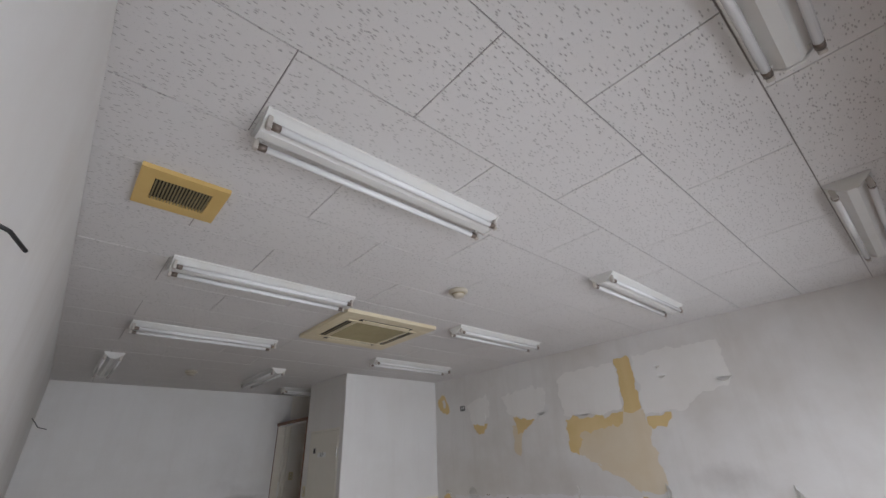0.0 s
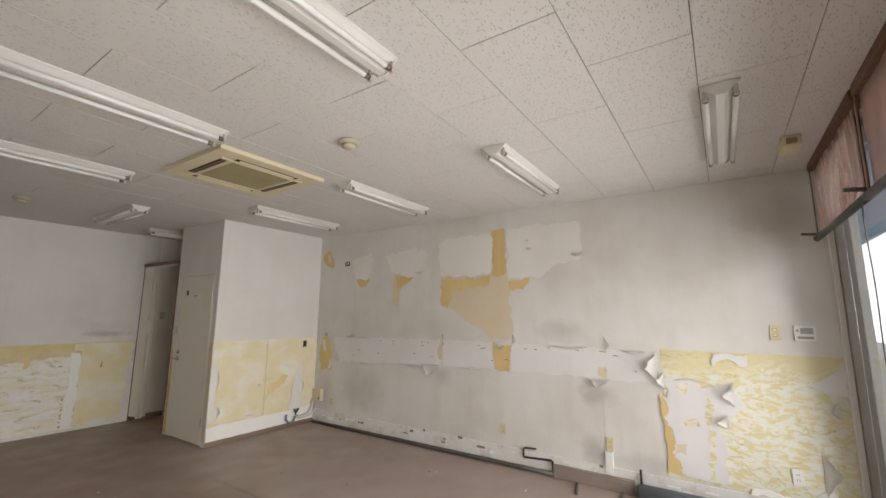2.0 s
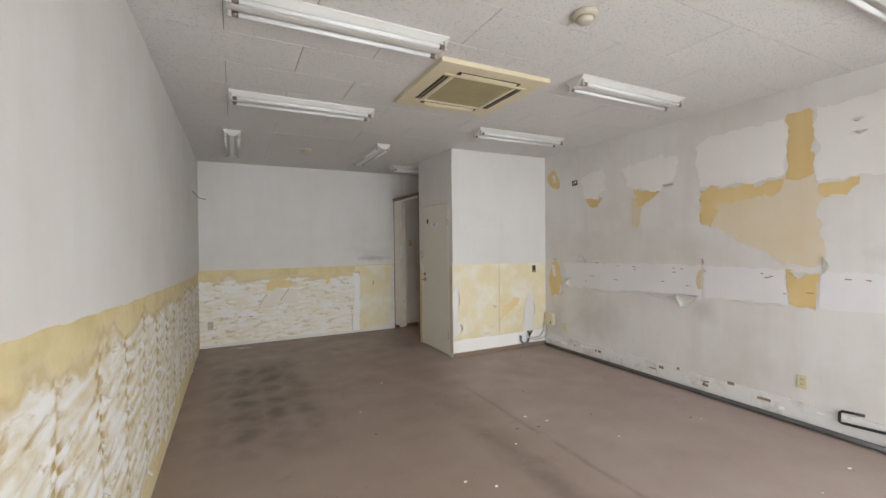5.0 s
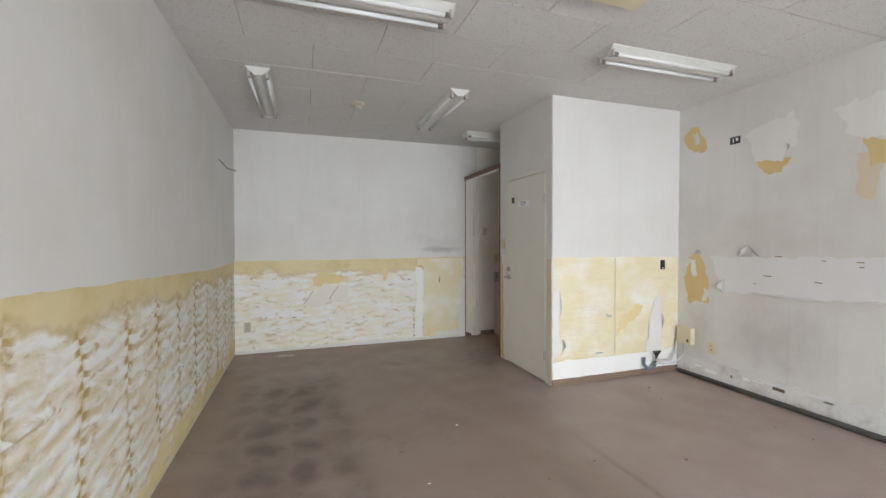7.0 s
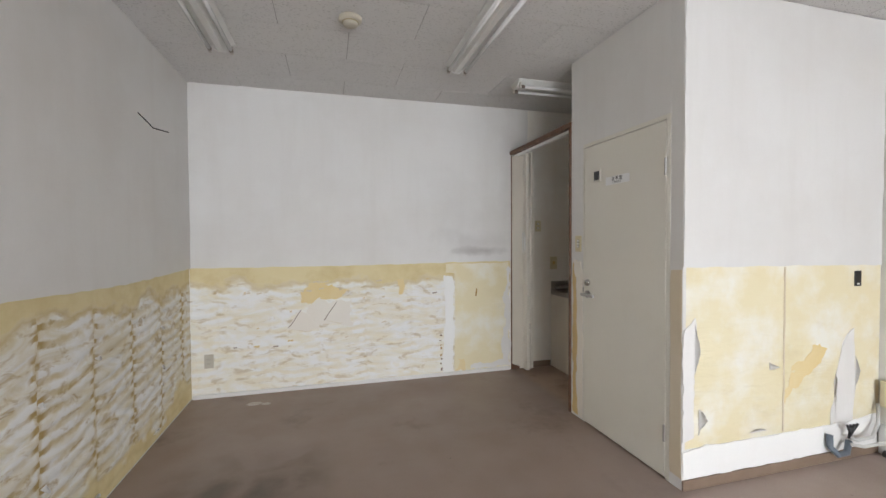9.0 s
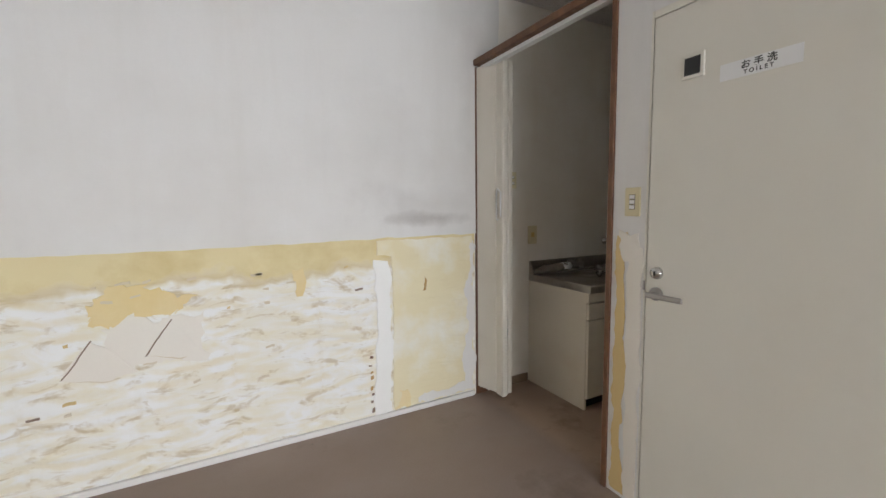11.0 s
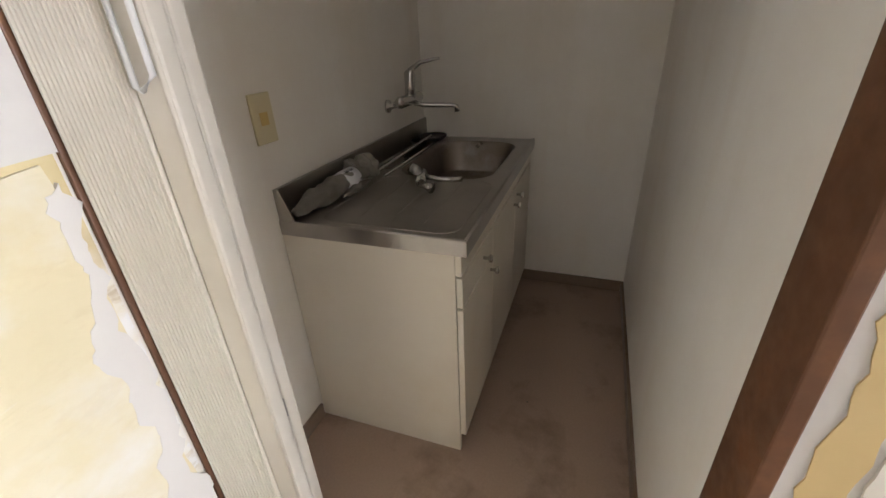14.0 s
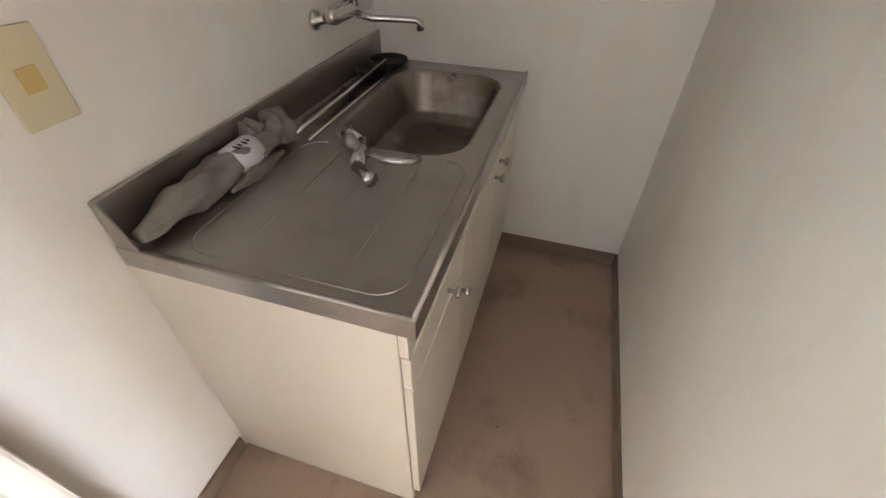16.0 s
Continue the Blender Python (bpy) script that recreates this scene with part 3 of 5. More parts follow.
bm = bmesh.new()
block(bm, XL - 0.2, XK + 0.2, YF - 0.2, YB + 0.2, CEIL + 0.006, 3.1)
TW, TD, GAP = 0.91, 0.4575, 0.0026
row_y, k = 0.055 - 2 * TD, 0
while row_y < YB:
    x = 0.61 - 2 * TW + (TW / 2 if k % 2 else 0)
    while x < XK:
        x0, x1, y0, y1 = max(x + GAP, XL), min(x + TW - GAP, XK), max(row_y + GAP, YF), min(row_y + TD - GAP, YB)
        if x1 - x0 > 0.02 and y1 - y0 > 0.02:
            sag = 0.0012 * noise.noise(Vector((x * 3, row_y * 3, 1)))
            block(bm, x0, x1, y0, y1, CEIL + sag, CEIL + 0.012)
        x += TW
    row_y += TD
    k += 1
for f in list(bm.faces)[:6]:
    f.material_index = 1
ceiling = solid("ceiling", bm, M_CEIL, "white fissured acoustic ceiling tiles in staggered rows", "ceiling", kind="structure")
ceiling.data.materials.append(M_JOINT)

# window: frame, panes, mullions
window = thing("window_1", (2.55, YF - 0.08, 0.1), "tall shop window with dark aluminium frame", "window", kind="structure")
bm = cuboid(-2.28, 2.28, -0.04, 0.05, 0.0, 0.05, 0.004)
block(bm, -2.28, 2.28, -0.04, 0.05, 2.65, 2.70, 0.004)
block(bm, -2.28, -2.22, -0.04, 0.05, 0.05, 2.65, 0.004)
block(bm, 2.22, 2.28, -0.04, 0.05, 0.05, 2.65, 0.004)
part("window_frame", bm, M_ALU, window)
for i in range(3):
    if i:
        part("mullion", cuboid(-2.22 + i * 1.48 - 0.025, -2.22 + i * 1.48 + 0.025, -0.035, 0.045, 0.05, 2.65, 0.004), M_ALU, window)
    p = part("pane", cuboid(-2.22 + i * 1.48 + 0.026, -2.22 + (i + 1) * 1.48 - 0.026, 0.0, 0.006, 0.05, 2.65), M_GLASS, window)
    p.visible_shadow = False

# fabric blinds drawn up under the ceiling
for i, (x0, x1) in enumerate(((3.42, 4.80), (1.98, 3.38), (0.42, 1.94))):
    w = x1 - x0
    b = thing("window_blind", ((x0 + x1) / 2, YF + 0.05, 2.25), "pinkish translucent fabric blind raised under the ceiling", "blind", "window blinds")
    part("headrail", cuboid(-w / 2, w / 2, -0.03, 0.03, CEIL - 2.25 - 0.06, CEIL - 2.25, 0.005), M_WOOD, b, "dark brown headrail")
    bm = bmesh.new()
    n = 24
    lo = [[bm.verts.new((-w / 2 + w * j / n, 0.012 * noise.noise(Vector((j * 0.5, z * 3, i))), z)) for j in range(n + 1)] for z in (0.03, 0.14, 0.26, 0.38, CEIL - 2.25 - 0.061)]
    for s, e in zip(lo, lo[1:]):
        for j in range(n):
            bm.faces.new((s[j], s[j + 1], e[j + 1], e[j]))
    bmesh.ops.solidify(bm, geom=bm.faces[:], thickness=0.002)
    part("fabric", bm, M_SHADE, b)
    for s in (-w / 2 + 0.012, w / 2 - 0.012):
        part("side_tape", cuboid(s - 0.012, s + 0.012, 0.016, 0.022, 0.03, CEIL - 2.25 - 0.06), M_WOOD, b)
    part("bottom_bar", tube(bmesh.new(), [(-w / 2 - 0.02, 0.02, 0), (w / 2 + 0.03, 0.02, 0)], 0.024, 12), M_PIPED, b, "dark bottom bar", True)
    part("bar_end", tube(bmesh.new(), [(w / 2 - 0.01, 0.03, 0.03), (w / 2 - 0.03, 0.12, 0.035)], 0.012, 8), M_PIPED, b)
    cord = [(-w / 2 + 0.06 + 0.01 * math.sin(q), 0.03, 0.0 - q * 0.1) for q in range(10)]
    part("pull_cord", tube(bmesh.new(), cord, 0.004, 6), M_PIPED, b)

# ---- toilet door ----
door = thing("door_1", (XB, (DY0 + DY1) / 2, 0), "closed cream toilet door with a small square window", "door", kind="structure")
hw = (DY1 - DY0) / 2
part("door_leaf", cuboid(-0.004, 0.036, -hw + 0.0015, hw - 0.004, 0.012, DZ - 0.004, 0.003), M_CREAM, door)
bm = cuboid(-0.0025, 0.09, -hw - 0.03, -hw, 0, DZ + 0.03, 0.003)
block(bm, -0.0025, 0.09, hw, hw + 0.010, 0, DZ + 0.03, 0.001)
block(bm, -0.0025, 0.09, -hw, hw, DZ, DZ + 0.03, 0.003)
part("door_frame", bm, M_CREAM, door)
cy = door.location.y
bm = cuboid(-0.012, -0.003, 6.15 - cy, 6.235 - cy, 1.855, 1.945, 0.003)
wframe = part("vision_frame", bm, M_CREAM, door)
part("vision_pane", cuboid(-0.0145, -0.0125, 6.163 - cy, 6.222 - cy, 1.868, 1.932), M_BLACK, wframe, "small dark square pane")
part("lock_cylinder", tube(bmesh.new(), [(-0.003, 6.307 - cy, 1.10), (-0.012, 6.307 - cy, 1.10), (-0.024, 6.307 - cy, 1.10)], [0.026, 0.026, 0.021], 20), M_CHROME, door, "round chrome thumb lock", True)
part("keyway", cuboid(-0.0265, -0.0235, 6.304 - cy, 6.310 - cy, 1.09, 1.11), M_BLACK, door)
rose = part("lever_handle", tube(bmesh.new(), [(-0.003, 6.307 - cy, 1.012), (-0.016, 6.307 - cy, 1.012), (-0.02, 6.307 - cy, 1.012)], [0.028, 0.028, 0.024], 20), M_SATIN, door, "satin metal lever handle", True)
bm = tube(bmesh.new(), [(-0.018, 6.307 - cy, 1.012), (-0.055, 6.307 - cy, 1.012)], 0.011, 12)
block(bm, -0.064, -0.050, 6.165 - cy, 6.322 - cy, 1.001, 1.023, 0.005)
part("lever", bm, M_SATIN, rose)
part("strike_plate", cuboid(-0.007, -0.0015, hw + 0.001, hw + 0.010, 1.02, 1.06), M_SATIN, door)
for z in (0.28, 1.86):
    part("hinge", tube(bmesh.new(), [(-0.012, -hw - 0.002, z - 0.05), (-0.012, -hw - 0.002, z + 0.05)], 0.007, 8), M_SATIN, door)
sign = part("door_sign", cuboid(-0.0075, -0.0045, 5.855 - cy, 6.095 - cy, 1.815, 1.872), M_LABEL, door, "small white TOILET sign with dark lettering")


def writing(name, text, size, place, turn, mat, parent, depth=0.0004):
    cu = bpy.data.curves.new(name, "FONT")
    cu.body, cu.size, cu.extrude, cu.align_x = text, size, depth, "CENTER"
    cu.offset = size * 0.02
    ob = new("lettering_source", cu)
    me = bpy.data.meshes.new_from_object(ob.evaluated_get(bpy.context.evaluated_depsgraph_get()))
    bpy.data.objects.remove(ob)
    me.materials.clear()
    me.materials.append(mat)
    t = new(name, me)
    t.parent = parent
    t.matrix_local = pose(*place, *turn)
    return t


writing("lettering", "お 手 洗", 0.030, (-0.0079, 5.975 - cy, 1.843), (90, 0, -90), M_BLACK, sign)
writing("lettering", "T O I L E T", 0.019, (-0.0079, 5.975 - cy, 1.823), (90, 0, -90), M_BLACK, sign)

# ---- kitchenette opening: wood posts and rail, folding door ----
opening = thing("door_frame", (XB, YK, 0), "reddish brown wooden frame of the kitchenette opening", "door frame", kind="structure")
part("post", cuboid(-0.012, 0.104, -0.020, 0.006, 0, 2.345, 0.003), M_WOOD, opening)
part("post", cuboid(0.0, 0.10, YB - YK - 0.014, YB - YK - 0.001, 0, 2.345, 0.003), M_WOOD, opening)
part("head_rail", cuboid(-0.012, 0.085, -0.020, YB - YK - 0.002, 2.35, 2.39, 0.003), M_WOOD, opening)
part("slide_track", cuboid(0.03, 0.07, 0.002, YB - YK - 0.035, 2.325, 2.349, 0.002), M_WHITE, opening, "white metal slide track")
fold = thing("folding_door", (XB + 0.02, YB - 0.02, 0.065), "ivory accordion folding door pushed open against the wall", "folding door")
FH = 2.27
AX, AY, BX, BY = -0.008, 0.0, 0.046, -0.146       # the pleated stack, from the jamb to the closing bar
for i in range(18):
    q0, q1 = i / 18, (i + 1) / 18
    ax, ay, bx, by = AX + (BX - AX) * q0, AY + (BY - AY) * q0, AX + (BX - AX) * q1, AY + (BY - AY) * q1
    low = 0.004 * math.sin(i * 2.1)
    bm = bmesh.new()
    prof = [(ax, ay), (ax - 0.004, (ay + by) / 2 + 0.002), (ax - 0.003, (ay + by) / 2 - 0.002), (bx, by + 0.001), (bx + 0.055, by + 0.001), (ax + 0.055, ay)]
    s0 = [bm.verts.new((p[0], p[1], low)) for p in prof]
    s1 = [bm.verts.new((p[0], p[1], FH)) for p in prof]
    for q in range(6):
        bm.faces.new((s0[q], s0[(q + 1) % 6], s1[(q + 1) % 6], s1[q]))
    bm.faces.new(s0[::-1])
    bm.faces.new(s1)
    part("pleat", bm, M_FOLD, fold)


def pull(cx, cy, z, flat):
    """A flat closed loop with chamfered ends, about 0.21 m high."""
    ring = [(0.0, -0.105), (0.034, -0.082), (0.034, 0.082), (0.0, 0.105), (-0.014, 0.100), (-0.014, -0.100)]
    pts = [(cx - 0.010 + (0 if flat else 0.03), cy - w, z + h) for w, h in ring]
    return tube(bmesh.new(), pts + pts[:1], 0.0055, 8)


for i, (x0, y0, x1, y1) in enumerate(((0.046, -0.228, 0.086, -0.147), (0.096, -0.220, 0.132, -0.165))):
    bar = part("closing_bar", cuboid(x0, x1, y0, y1, -0.012 * (1 - i), FH, 0.007), M_FOLD, fold)
    part("bead", tube(bmesh.new(), [(x0 + 0.004, y0 + 0.010, 0.0), (x0 + 0.004, y0 + 0.010, FH)], 0.0065, 8), M_FOLD, bar, smooth=True)
    part("handle", pull(x0, y0 + 0.048, 1.335, i == 0), M_WHITE, bar, "white plastic pull handle", True)
part("catch", cuboid(0.088, 0.093, -0.222, -0.212, 0.42, 0.48, 0.001), M_SATIN, fold)

# ---- stripped dado and torn paper ----
part("stripped_dado", relief("left", YF + 0.005, YB - 0.005, 0.01, 1.36, 0.0075, -0.38, 3.0, 0.02, XL, -0.45), M_DADO_LEFT, wall_left, "stripped dado with combed white and yellow glue", True)
edge = [(YF + 0.002, 1.42)] + [(y, 1.40 - 0.035 * y + (0.02 if y < 2 else 0)) for y in (0.5, 1.84, 3.0, 3.75, 5.0, 6.5)] + [(YB - 0.002, 1.19)]
part("wallpaper_sheet", ragged("left", edge + [(YB - 0.002, CEIL - 0.004), (YF + 0.002, CEIL - 0.004)], 0.015, 0.006, 0.06, 2), M_WALL, wall_left, "white embossed wallpaper")
part("stripped_dado", relief("back", XL + 0.004, XB - 0.005, 0.01, 1.24, 0.003, -0.06, 9.0, 0.02, YB), M_DADO_BACK, wall_back, "stripped dado with white glue over yellow", True)
part("wallpaper_sheet", ragged("back", [(XL + 0.016, 1.19), (1.6, 1.185), (XB - 0.002, 1.20), (XB + 0.2, 1.20), (XB + 0.2, CEIL - 0.004), (XL + 0.016, CEIL - 0.004)], 0.011, 0.005, 0.06, 5), M_END, wall_back, "white embossed wallpaper")
part("stripped_dado", relief("front", XB + 0.02, XR - 0.004, 0.235, 1.30, 0.005, 0.0, 14.0), M_DADO_YELLOW, wall_box_front, "pale yellow stripped dado", True)
part("wallpaper_sheet", ragged("front", [(XB + 0.001, 1.272), (4.1, 1.265), (XR - 0.002, 1.25), (XR - 0.002, CEIL - 0.006), (XB + 0.001, CEIL - 0.006)], 0.007, 0.004, 0.06, 7), M_WALL, wall_box_front, "white embossed wallpaper")
part("wallpaper_scrap", ragged("front", [(XB + 0.001, 0.26), (3.36, 0.30), (3.37, 0.62), (3.40, 0.85), (3.37, 0.98), (XB + 0.001, 0.93)], 0.0075, 0.012, 0.03, 8), M_PALE, wall_box_front)
part("wallpaper_scrap", ragged("front", [(4.46, 0.24), (4.66, 0.24), (4.68, 0.55), (4.66, 0.85), (4.56, 0.78), (4.48, 0.5)], 0.0075, 0.012, 0.03, 9), M_PALE, wall_box_front)
part("white_skirting_strip", ragged("front", [(XB + 0.001, 0.062), (XR - 0.03, 0.062), (XR - 0.03, 0.26), (4.5, 0.235), (3.8, 0.23), (3.45, 0.24), (XB + 0.001, 0.21)], 0.008, 0.008, 0.04, 10), M_CURL, wall_box_front, "scraped white strip above the skirting")
part("panel_joint", ragged("front", [(4.045, 0.25), (4.055, 0.25), (4.055, 1.26), (4.045, 1.26)], 0.0078, 0.002, 0.03, 3), M_TAN, wall_box_front)
part("ochre_smear", ragged("front", [(4.07, 0.42), (4.2, 0.56), (4.38, 0.66), (4.43, 0.74), (4.30, 0.76), (4.12, 0.60)], 0.0055, 0.03, 0.02, 13), M_OCHRE, wall_box_front)
part("ochre_patch", ragged("side", [(YBOX + 0.004, 0.07), (DY0 - 0.034, 0.07), (DY0 - 0.034, 1.25), (YBOX + 0.004, 1.262)], 0.003, 0.004, 0.03, 77), M_TAN, wall_box_front, "tan backing left on the block's corner")
for i, (u, v, w, h, turn, way) in enumerate(((3.37, 0.80, 0.30, 0.03, 110, "plus"), (3.40, 0.38, 0.16, 0.05, 120, "plus"), (3.93, 0.66, 0.05, 0.06, 70, "plus"), (3.86, 0.27, 0.16, 0.03, 80, "up"), (4.50, 0.42, 0.30, 0.03, 90, "minus"), (4.67, 0.55, 0.24, 0.03, 90, "plus"))):
    part("loose_flap", curl("front", u, v, w, h, turn, way, 0.008, i * 2.9), M_PALE, wall_box_front, "curling torn wallpaper flap", True)
solid("baseboard", cuboid(XB + 0.001, XR - 0.001, YBOX - 0.014, YBOX, 0, 0.06, 0.002), M_BASEB, "dull brown skirting at the toilet block", "baseboard", kind="structure")
solid("baseboard", cuboid(XL + 0.014, XB - 0.02, YB - 0.024, YB - 0.002, 0, 0.035, 0.004), M_PALE, "thin cream skirting strip on the end wall", "baseboard", kind="structure")
solid("baseboard", cuboid(XB + 0.12, XK - 0.001, YK, YK + 0.012, 0, 0.065, 0.002), M_BASEB, "dull brown kitchenette skirting", "baseboard", kind="structure")
solid("baseboard", cuboid(XK - 0.012, XK, YK + 0.013, 7.17, 0, 0.065, 0.002), M_BASEB, "dull brown kitchenette skirting", "baseboard", kind="structure")
solid("baseboard", cuboid(XB + 0.20, 3.775, YB - 0.012, YB, 0, 0.065, 0.002), M_BASEB, "dull brown kitchenette skirting", "baseboard", kind="structure")

# end wall: white run of filler, ochre blot, hanging paper
part("white_strip", ragged("back", [(2.50, 0.04), (2.62, 0.03), (2.64, 0.6), (2.63, 1.05), (2.53, 1.06), (2.54, 0.6)], 0.0125, 0.012, 0.03, 4), M_CURL, wall_back, "white vertical filler strip")
part("yellow_field", ragged("back", [(2.64, 0.04), (XB - 0.03, 0.05), (XB - 0.03, 1.18), (2.55, 1.18), (2.55, 1.09), (2.65, 1.07)], 0.0115, 0.008, 0.04, 21), M_DADO_YELLOW, wall_back, "plain yellow stripped field")
part("ochre_patch", ragged("back", [(1.05, 0.93), (1.15, 0.99), (1.40, 1.0), (1.55, 0.93), (1.42, 0.84), (1.25, 0.85), (1.12, 0.88)], 0.012, 0.05, 0.015, 6), M_OCHRE, wall_back, "ochre backing patch")
part("pale_paper", ragged("back", [(XB - 0.02, 0.05), (XB - 0.02, 1.15), (XB - 0.07, 1.14), (XB - 0.05, 0.95), (XB - 0.10, 0.80), (XB - 0.07, 0.55), (XB - 0.12, 0.30), (XB - 0.09, 0.12), (2.80, 0.085), (2.80, 0.045)], 0.0128, 0.018, 0.015, 17), M_PALE, wall_back, "ragged pale paper edge beside the post")
part("ochre_patch", ragged("back", [(2.62, 0.04), (2.78, 0.05), (2.76, 0.16), (2.68, 0.17)], 0.0128, 0.03, 0.02, 16), M_OCHRE, wall_back)
part("ochre_patch", ragged("back", [(2.05, 0.88), (2.10, 0.88), (2.11, 1.05), (2.05, 1.04)], 0.0118, 0.022, 0.02, 26), M_OCHRE, wall_back)
part("rust_mark", ragged("back", [(2.865, 0.83), (2.885, 0.83), (2.90, 0.90), (2.885, 0.92)], 0.013, 0.014, 0.015, 36), M_RUST, wall_back, "small rust coloured mark")
part("pale_paper", ragged("back", [(1.15, 0.60), (1.55, 0.62), (1.58, 0.84), (1.38, 0.86), (1.16, 0.82)], 0.0115, 0.03, 0.02, 46), M_FLAP, wall_back)
for u, v, w in ((0.98, 0.60, 0.30), (1.31, 0.66, 0.24)):
    part("paper_flap", ragged("back", [(u, v), (u + 0.12, v + 0.17), (u + 0.6 * w, v + 0.12), (u + w, v - 0.02), (u + 0.15, v - 0.035)], 0.0150, 0.010, 0.02, u * 9), M_FLAP, wall_back, "torn paper flap standing off the wall")
    part("torn_edge", ragged("back", [(u - 0.004, v), (u + 0.119, v + 0.172), (u + 0.125, v + 0.170), (u + 0.006, v + 0.002)], 0.0165, 0.004, 0.02, u * 7), M_BASEB, wall_back)
    part("torn_edge", ragged("back", [(u + 0.01, v - 0.004), (u + 0.15, v - 0.036), (u + 0.75 * w, v - 0.032), (u + 0.15, v - 0.043)], 0.0165, 0.004, 0.02, u * 5), M_TAN, wall_back)
random.seed(8)
for i in range(34):
    a, b = random.uniform(0.2, 2.45), random.choice((0.42, 0.44, 0.47, 0.62, 0.75, 0.86, 0.95, 1.02)) + random.uniform(-0.02, 0.02)
    w = random.uniform(0.012, 0.06)
    part("glue_scar", ragged("back", [(a, b), (a + w, b + 0.004), (a + w, b + 0.016), (a, b + 0.010)], 0.0122, 0.007, 0.012, i * 3.1), random.choice((M_TAN, M_GOLD, M_BASEB, M_TAN)), wall_back)
for i in range(8):
    z, x = 0.06 + i * 0.052 + random.uniform(-0.015, 0.015), 2.492 + random.uniform(-0.006, 0.006)
    h = random.uniform(0.008, 0.026)
    part("glue_hole", ragged("back", [(x - 0.009, z), (x + 0.008, z + 0.002), (x + 0.010, z + h), (x - 0.007, z + h)], 0.0128, 0.006, 0.008, 50 + i * 2.3), random.choice((M_WOOD, M_BASEB, M_RUST)), wall_back)
for i in range(22):
    k = random.randint(4, 16)
    u, v = k * PANEL - XL + random.uniform(-0.03, 0.03), random.uniform(0.15, 0.95)
    part("loose_chip", curl("left", u, v, random.uniform(0.03, 0.07), random.uniform(0.02, 0.05), 110, random.choice(("plus", "minus", "down")), 0.006, i * 2.1), M_CURL, wall_left, "small torn paper chip", True)
for i, u in enumerate((4.9, 6.1, 6.9)):
    part("loose_chip", curl("left", u, 0.06, 0.09, 0.06, 100, "up", 0.004, i * 5.1), M_CURL, wall_left, "small torn paper chip", True)

# wall by the toilet door
part("ochre_patch", ragged("side", [(6.44, 0.02), (6.515, 0.02), (6.515, 1.25), (6.46, 1.26), (6.47, 0.9), (6.45, 0.6), (6.475, 0.35)], 0.003, 0.010, 0.02, 70), M_GOLD, wall_box_side, "torn ochre strip beside the toilet door")
part("torn_flap", ragged("side", [(6.378, 0.02), (6.44, 0.02), (6.45, 0.6), (6.46, 1.0), (6.44, 1.20), (6.378, 1.20)], 0.0045, 0.008, 0.02, 75), M_FLAP, wall_box_side)
part("torn_flap", ragged("side", [(6.41, 1.17), (6.46, 1.13), (6.495, 1.17), (6.51, 1.25), (6.50, 1.275), (6.45, 1.255), (6.40, 1.265), (6.395, 1.20)], 0.006, 0.014, 0.008, 71), M_FLAP, wall_box_side)

